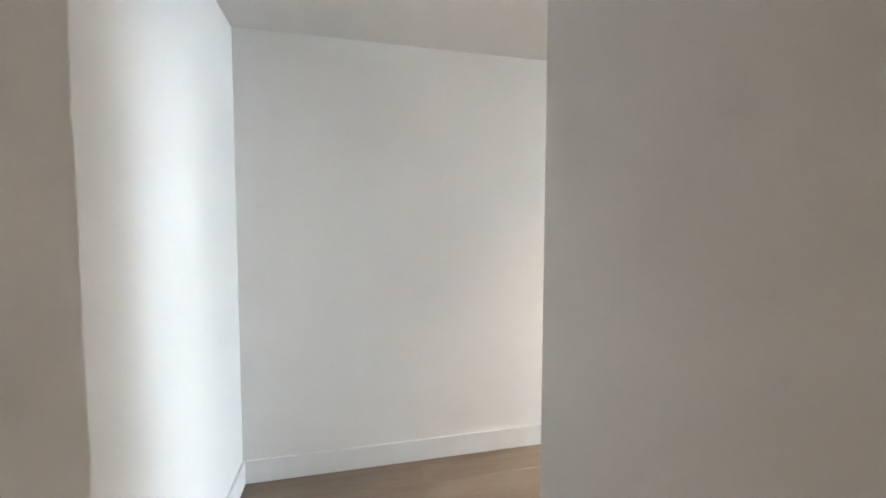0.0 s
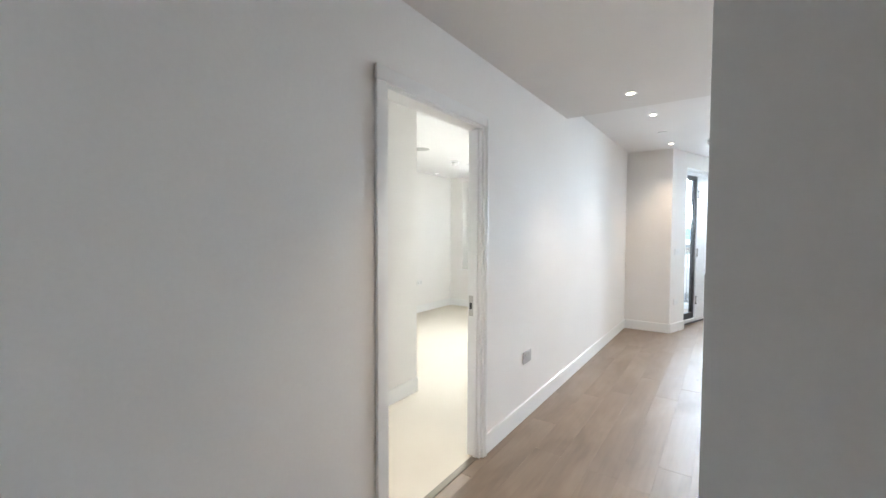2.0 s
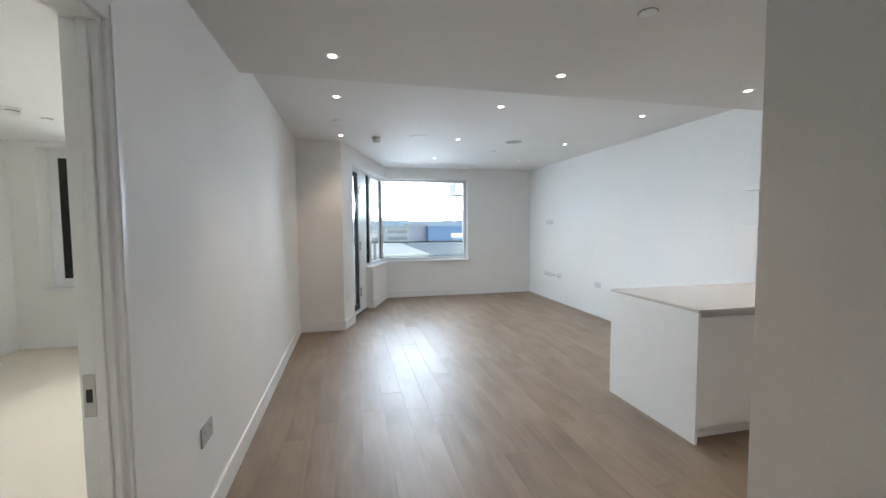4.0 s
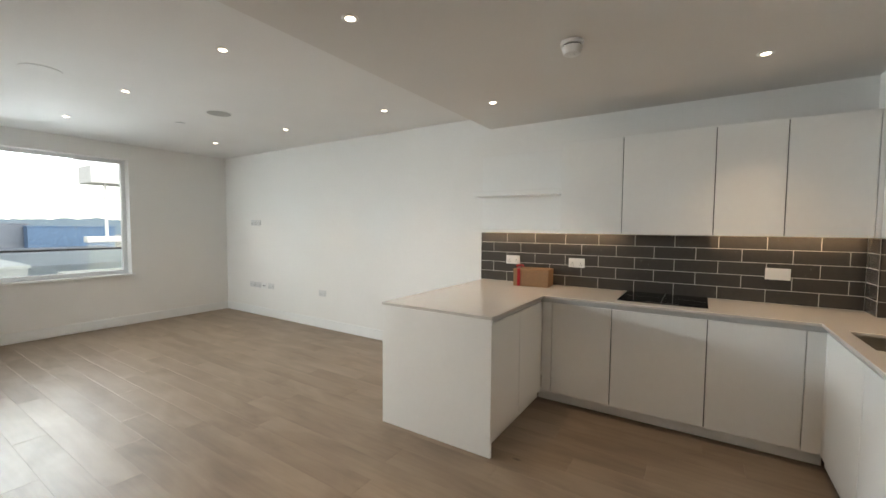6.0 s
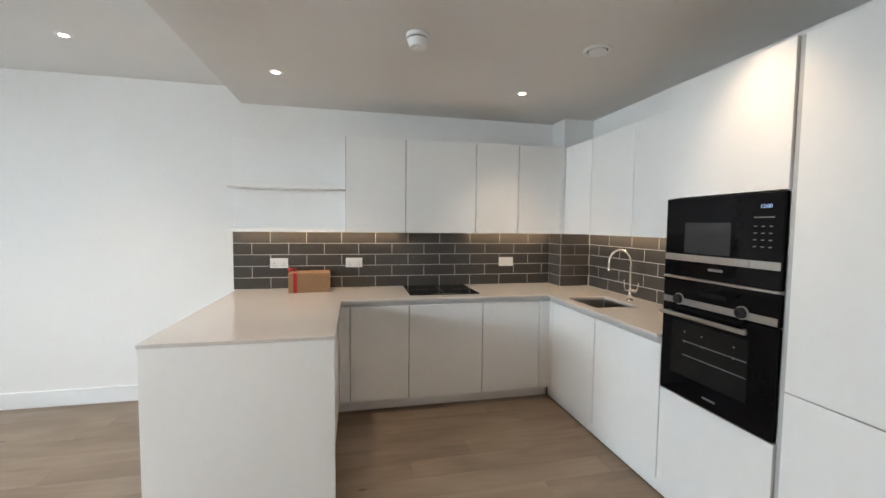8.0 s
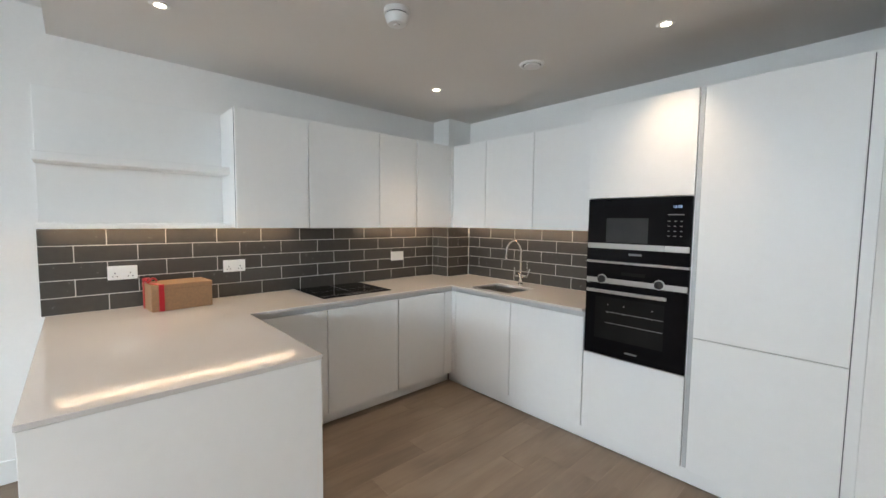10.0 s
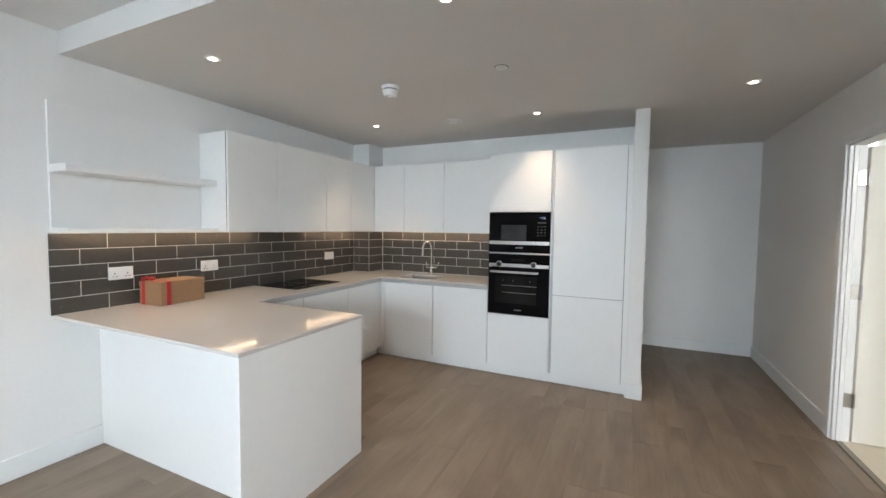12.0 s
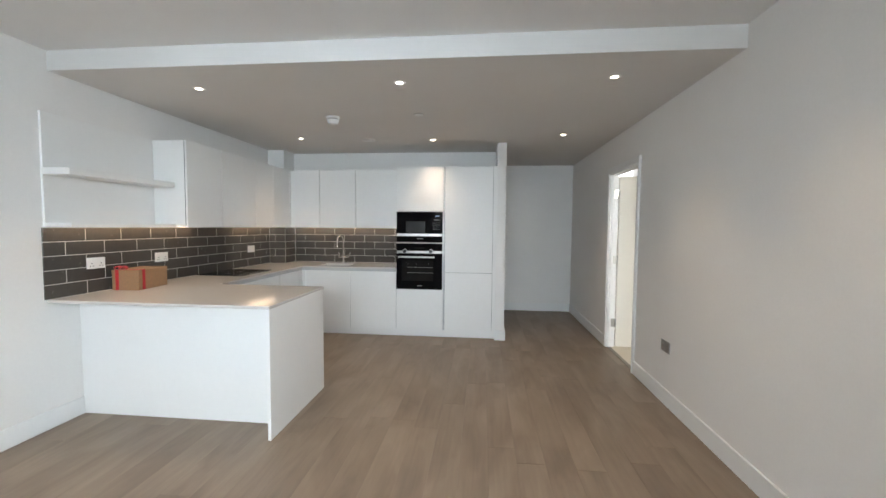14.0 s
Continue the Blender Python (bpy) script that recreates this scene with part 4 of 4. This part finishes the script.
cover = thing("ceiling_cover", (1.605, 4.825, HIGH), "white round cover disc on the living ceiling", "ceiling cover")
part("disc", cyl((1.605, 4.825, HIGH - 0.004), 0.12, 0.004, n=48, bevel=0.001), CEIL, cover)

# gift box on the peninsula
gift = thing("gift_box", (4.31, 1.98, WT), "brown cardboard box tied with a red ribbon", "gift box")
gm = Matrix.Translation((4.368, 1.965, WT)) @ Matrix.Rotation(radians(5.5), 4, "Z")
GW, GL, GH = 0.108, 0.166, 0.160
carton = part("carton", turned(box(-GW, GW, -GL, GL, 0.0005, GH, 0.003), gm), CARDBOARD, gift)
part("lid_flap", turned(box(-GW - 0.002, GW + 0.002, -GL - 0.002, GL + 0.002, GH - 0.028, GH + 0.004, 0.003), gm), CARDBOARD, carton)
part("ribbon", turned(box(-GW - 0.005, -GW - 0.001, 0.100, 0.128, 0.001, GH + 0.0065, 0.0008), gm), RIBBON, gift, "red satin ribbon band")
part("ribbon", turned(box(0.050, 0.076, GL + 0.001, GL + 0.005, 0.001, GH + 0.0065, 0.0008), gm), RIBBON, gift, "red satin ribbon band")
part("ribbon", turned(prism([(-GW - 0.005, 0.100), (-GW - 0.005, 0.128), (0.050, GL + 0.005), (0.076, GL + 0.005), (0.076, GL - 0.020)][::-1], GH + 0.0045, GH + 0.0065), gm), RIBBON, gift, "red satin ribbon band")
bow = bmesh.new()
for ang, size in ((20, 0.055), (160, 0.05), (265, 0.035), (80, 0.03)):
    loop = []
    for k in range(15):
        a = 2 * math.pi * k / 14
        rr = size * (1 - math.cos(a)) / 2
        loop.append((rr * math.cos(radians(ang) + 0.35 * math.sin(a)), rr * math.sin(radians(ang) + 0.35 * math.sin(a)), GH + 0.012 + 0.018 * abs(math.sin(a))))
    merge(bow, turned(tube(loop, 0.006, 6), gm @ Matrix.Translation((0.035, 0.142, 0))))
part("bow", bow, RIBBON, gift, "tied red bow")

# ---- outside ----
setting("ground", cells([-3000, 3000], [8.8, 3000], lambda x, y: True, -18.5, -18.0), GROUND, "flat dull land far below", "ground")
terrace = setting("balcony_floor", prism([(-3.0, 5.75), (0.42, 6.1), (1.2, WIN_Y + OUT + 0.02), (4.6, WIN_Y + OUT + 0.02), (4.6, 8.75), (-3.0, 8.75)], -0.25, -0.06), CONCRETE, "pale paved balcony floor", "balcony")
rail = thing("balustrade", (0.5, 8.5, -0.06), "dark metal balcony rail with glass panels", "balustrade")
part("handrail", box(-3.0, 4.6, 8.48, 8.52, 1.07, 1.10, 0.006), ANTHRACITE, rail, "dark metal handrail")
part("bottom_rail", box(-3.0, 4.6, 8.485, 8.515, 0.0, 0.04, 0.003), ANTHRACITE, rail)
for k, px in enumerate((-3.0, -1.5, 0.0, 1.18, 3.32, 4.55)):
    part("post", box(px, px + 0.05, 8.475, 8.525, -0.06, 1.07, 0.003), ANTHRACITE, rail)
for a, b in ((-2.95, -1.5), (1.23, 3.32), (3.37, 4.55)):
    pp = part("glass_panel", box(a + 0.01, b - 0.01, 8.495, 8.507, 0.05, 1.05), BALUSTRADE, rail)
    pp.visible_shadow = False
for k in range(26):
    bx = -1.43 + 0.10 * k
    if not -0.03 < bx < 0.06 and bx < 1.17:
        part("baluster", box(bx, bx + 0.014, 8.49, 8.51, 0.04, 1.06), ANTHRACITE, rail)


def block(x, y, w, d, h, mat, label, storeys, base=-18.0):
    """A far building with its parapet and rows of windows."""
    t = thing("far_building", (x, y, base), label, "building", "far buildings")
    part("wall", box(x - w / 2, x + w / 2, y, y + d, base, base + h), mat, t)
    part("roof", box(x - w / 2 - 0.4, x + w / 2 + 0.4, y - 0.4, y + d + 0.4, base + h, base + h + 0.6), mat if h > 16 or mat is SLATE else ROOFING, t)
    for s in range(storeys):
        part("window_band", box(x - w / 2 + 1.5, x + w / 2 - 1.5, y - 0.12, y + 0.02, base + 2 + s * (h - 2) / storeys, base + 3.6 + s * (h - 2) / storeys), FAR_GLASS, t)
    return t


rnd = random.Random(4)
for x, y, w, d, h, mat, label, st in (
        (6, 122, 36, 80, 10.0, ROOFING, "low pale-roofed warehouse below the balcony", 1),
        (-50, 140, 60, 40, 9.0, ROOFING, "low pale-roofed warehouse below the balcony", 1),
        (46, 128, 42, 100, 9.3, SLATE, "low slate-roofed shed beside the warehouse", 1),
        (72, 165, 36, 26, 9.0, ROOFING, "long pale-roofed industrial shed", 1),
        (24, 204, 13, 12, 18.6, GREY_GREEN, "grey-green glazed block in the distance", 5),
        (62, 240, 30, 18, 18.2, BLUE_SHEET, "building wrapped in blue sheeting", 0),
        (42, 246, 13, 14, 19.4, LILAC, "lilac-grey block in the distance", 0),
        (-26, 230, 40, 18, 15.5, BRICKWORK, "buff brick block of flats in the distance", 4),
        (-80, 260, 60, 20, 14.0, BRICKWORK, "buff brick block of flats in the distance", 4),
        (105, 270, 30, 20, 13.0, CONCRETE, "grey block of flats in the distance", 4),
        (5, 300, 60, 24, 14.5, GREY_GREEN, "grey block of flats in the distance", 4)):
    block(x, y, w, d, h, mat, label, st)
mast = thing("chimney_mast", (88, 600, -18), "thin grey mast above the skyline", "mast")
part("shaft", cyl((88, 600, -18), 1.3, 55, n=10, r2=0.6), CONCRETE, mast)
neighbour = thing("neighbour_balcony", (7.0, 17.5, -18), "pale concrete balcony stack of the next building", "building")
part("slab", box(5.05, 9.9, 16.0, 17.1, 2.72, 3.25, 0.02), RENDERED, neighbour)
part("column", box(5.42, 5.49, 16.2, 16.27, 1.1, 2.72), RENDERED, neighbour)
part("parapet", box(4.9, 9.9, 16.0, 16.3, 0.92, 1.10, 0.02), RENDERED, neighbour, "pale coping")
part("floor_slab", box(4.9, 9.9, 16.0, 19.0, -0.45, -0.15, 0.02), CONCRETE, neighbour)
for k in range(4):
    gp = part("glass_panel", box(4.95 + 1.2 * k, 6.12 + 1.2 * k, 16.13, 16.15, -0.12, 0.90), BALUSTRADE, neighbour)
    gp.visible_shadow = False
part("wall", box(7.4, 9.9, 17.6, 19.0, -18, 2.72), ROOFING, neighbour)
# land closing the view at the horizon, haze put into its bluish glow
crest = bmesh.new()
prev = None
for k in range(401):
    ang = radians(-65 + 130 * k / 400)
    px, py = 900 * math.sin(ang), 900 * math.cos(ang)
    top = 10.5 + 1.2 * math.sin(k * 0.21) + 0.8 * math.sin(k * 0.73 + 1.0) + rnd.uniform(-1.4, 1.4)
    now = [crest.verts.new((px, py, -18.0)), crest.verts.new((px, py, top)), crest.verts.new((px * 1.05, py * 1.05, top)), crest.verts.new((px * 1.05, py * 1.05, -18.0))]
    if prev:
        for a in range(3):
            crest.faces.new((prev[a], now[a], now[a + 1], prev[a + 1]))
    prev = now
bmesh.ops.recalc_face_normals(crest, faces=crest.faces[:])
setting("backdrop", crest, HAZE_LAND, "wooded land at the horizon, its haze a blue-grey glow", "horizon")

# ---- pieces: wall tiles ----
TW, TH, J = 0.300, 0.100, 0.004


def tile_field(parent, start, end, place):
    """Running-bond tiles from start to end along a wall; place(a, b, z0, z1) gives the box of one tile."""
    length = abs(end - start)
    sgn = 1 if end > start else -1
    for c in range(5):
        z0, z1 = WT + 0.003 + c * TH, min(WT + 0.003 + (c + 1) * TH - J, UZ0 - 0.0012)
        edge = 0.0
        first = TW if c % 2 == 0 else TW / 2
        while edge < length - 0.012:
            w = first if edge == 0 else TW
            nxt = min(edge + w, length)
            a, b = start + sgn * edge, start + sgn * (nxt - (J if nxt < length else 0))
            part("tile", place(min(a, b), max(a, b), z0, z1), TILE, parent)
            edge = nxt


part("grout", box(HOB_X - 0.0092, HOB_X, -0.338, 2.598, WT + 0.0005, UZ0 - 0.001), GROUT, wall_hob)
part("grout", box(OX1 + 0.001, 4.278, SINK_Y, SINK_Y + 0.0092, WT + 0.0005, UZ0 - 0.001), GROUT, wall_sink)
part("grout", box(4.271, 4.278, SINK_Y + 0.007, -0.331, WT + 0.0005, UZ0 - 0.001), GROUT, boxing)
part("grout", box(4.278, HOB_X - 0.007, -0.338, -0.331, WT + 0.0005, UZ0 - 0.001), GROUT, boxing)
part("corner_trim", box(4.2665, 4.2695, -0.3295, -0.3265, WT + 0.001, UZ0 - 0.002), SATIN_TRIM, boxing, "pale metal tile trim")
tile_field(wall_hob, 2.600, -0.328, lambda a, b, z0, z1: box(HOB_X - 0.010, HOB_X - 0.001, a, b, z0, z1, 0.0012))
tile_field(wall_sink, 4.265, OX1 + 0.002, lambda a, b, z0, z1: box(a, b, SINK_Y + 0.001, SINK_Y + 0.010, z0, z1, 0.0012))
tile_field(boxing, -0.3285, SINK_Y + 0.012, lambda a, b, z0, z1: box(4.268, 4.277, a, b, z0, z1, 0.0012))
tile_field(boxing, 4.268, HOB_X - 0.012, lambda a, b, z0, z1: box(a, b, -0.337, -0.328, z0, z1, 0.0012))

# ---- pieces: floor planks ----
PW = 0.1745
rnd = random.Random(11)
x = 0.062 - PW
while x < HOB_X:
    x0, x1 = max(x, -0.012), min(x + PW, HOB_X)
    y = END_Y - rnd.uniform(0.0, 1.6)
    while y < WIN_Y:
        ln = rnd.choice((1.1, 1.5, 1.9, 1.9))
        y0, y1 = max(y, END_Y), min(y + ln, WIN_Y)
        if y1 - y0 > 0.05:
            plank = box(x0 + 0.0002, x1 - 0.0002, y0 + 0.0006, y1 - 0.0006, -0.016, 0.0, 0.0005)
            tilt_x, tilt_y = rnd.uniform(-0.003, 0.003), rnd.uniform(-0.0006, 0.0006)
            for v in plank.verts:
                v.co.z += (v.co.x - (x0 + x1) / 2) * tilt_x + (v.co.y - (y0 + y1) / 2) * tilt_y - 0.0005
            part("plank", plank, OAK, oak_floor)
        y += ln
    x += PW
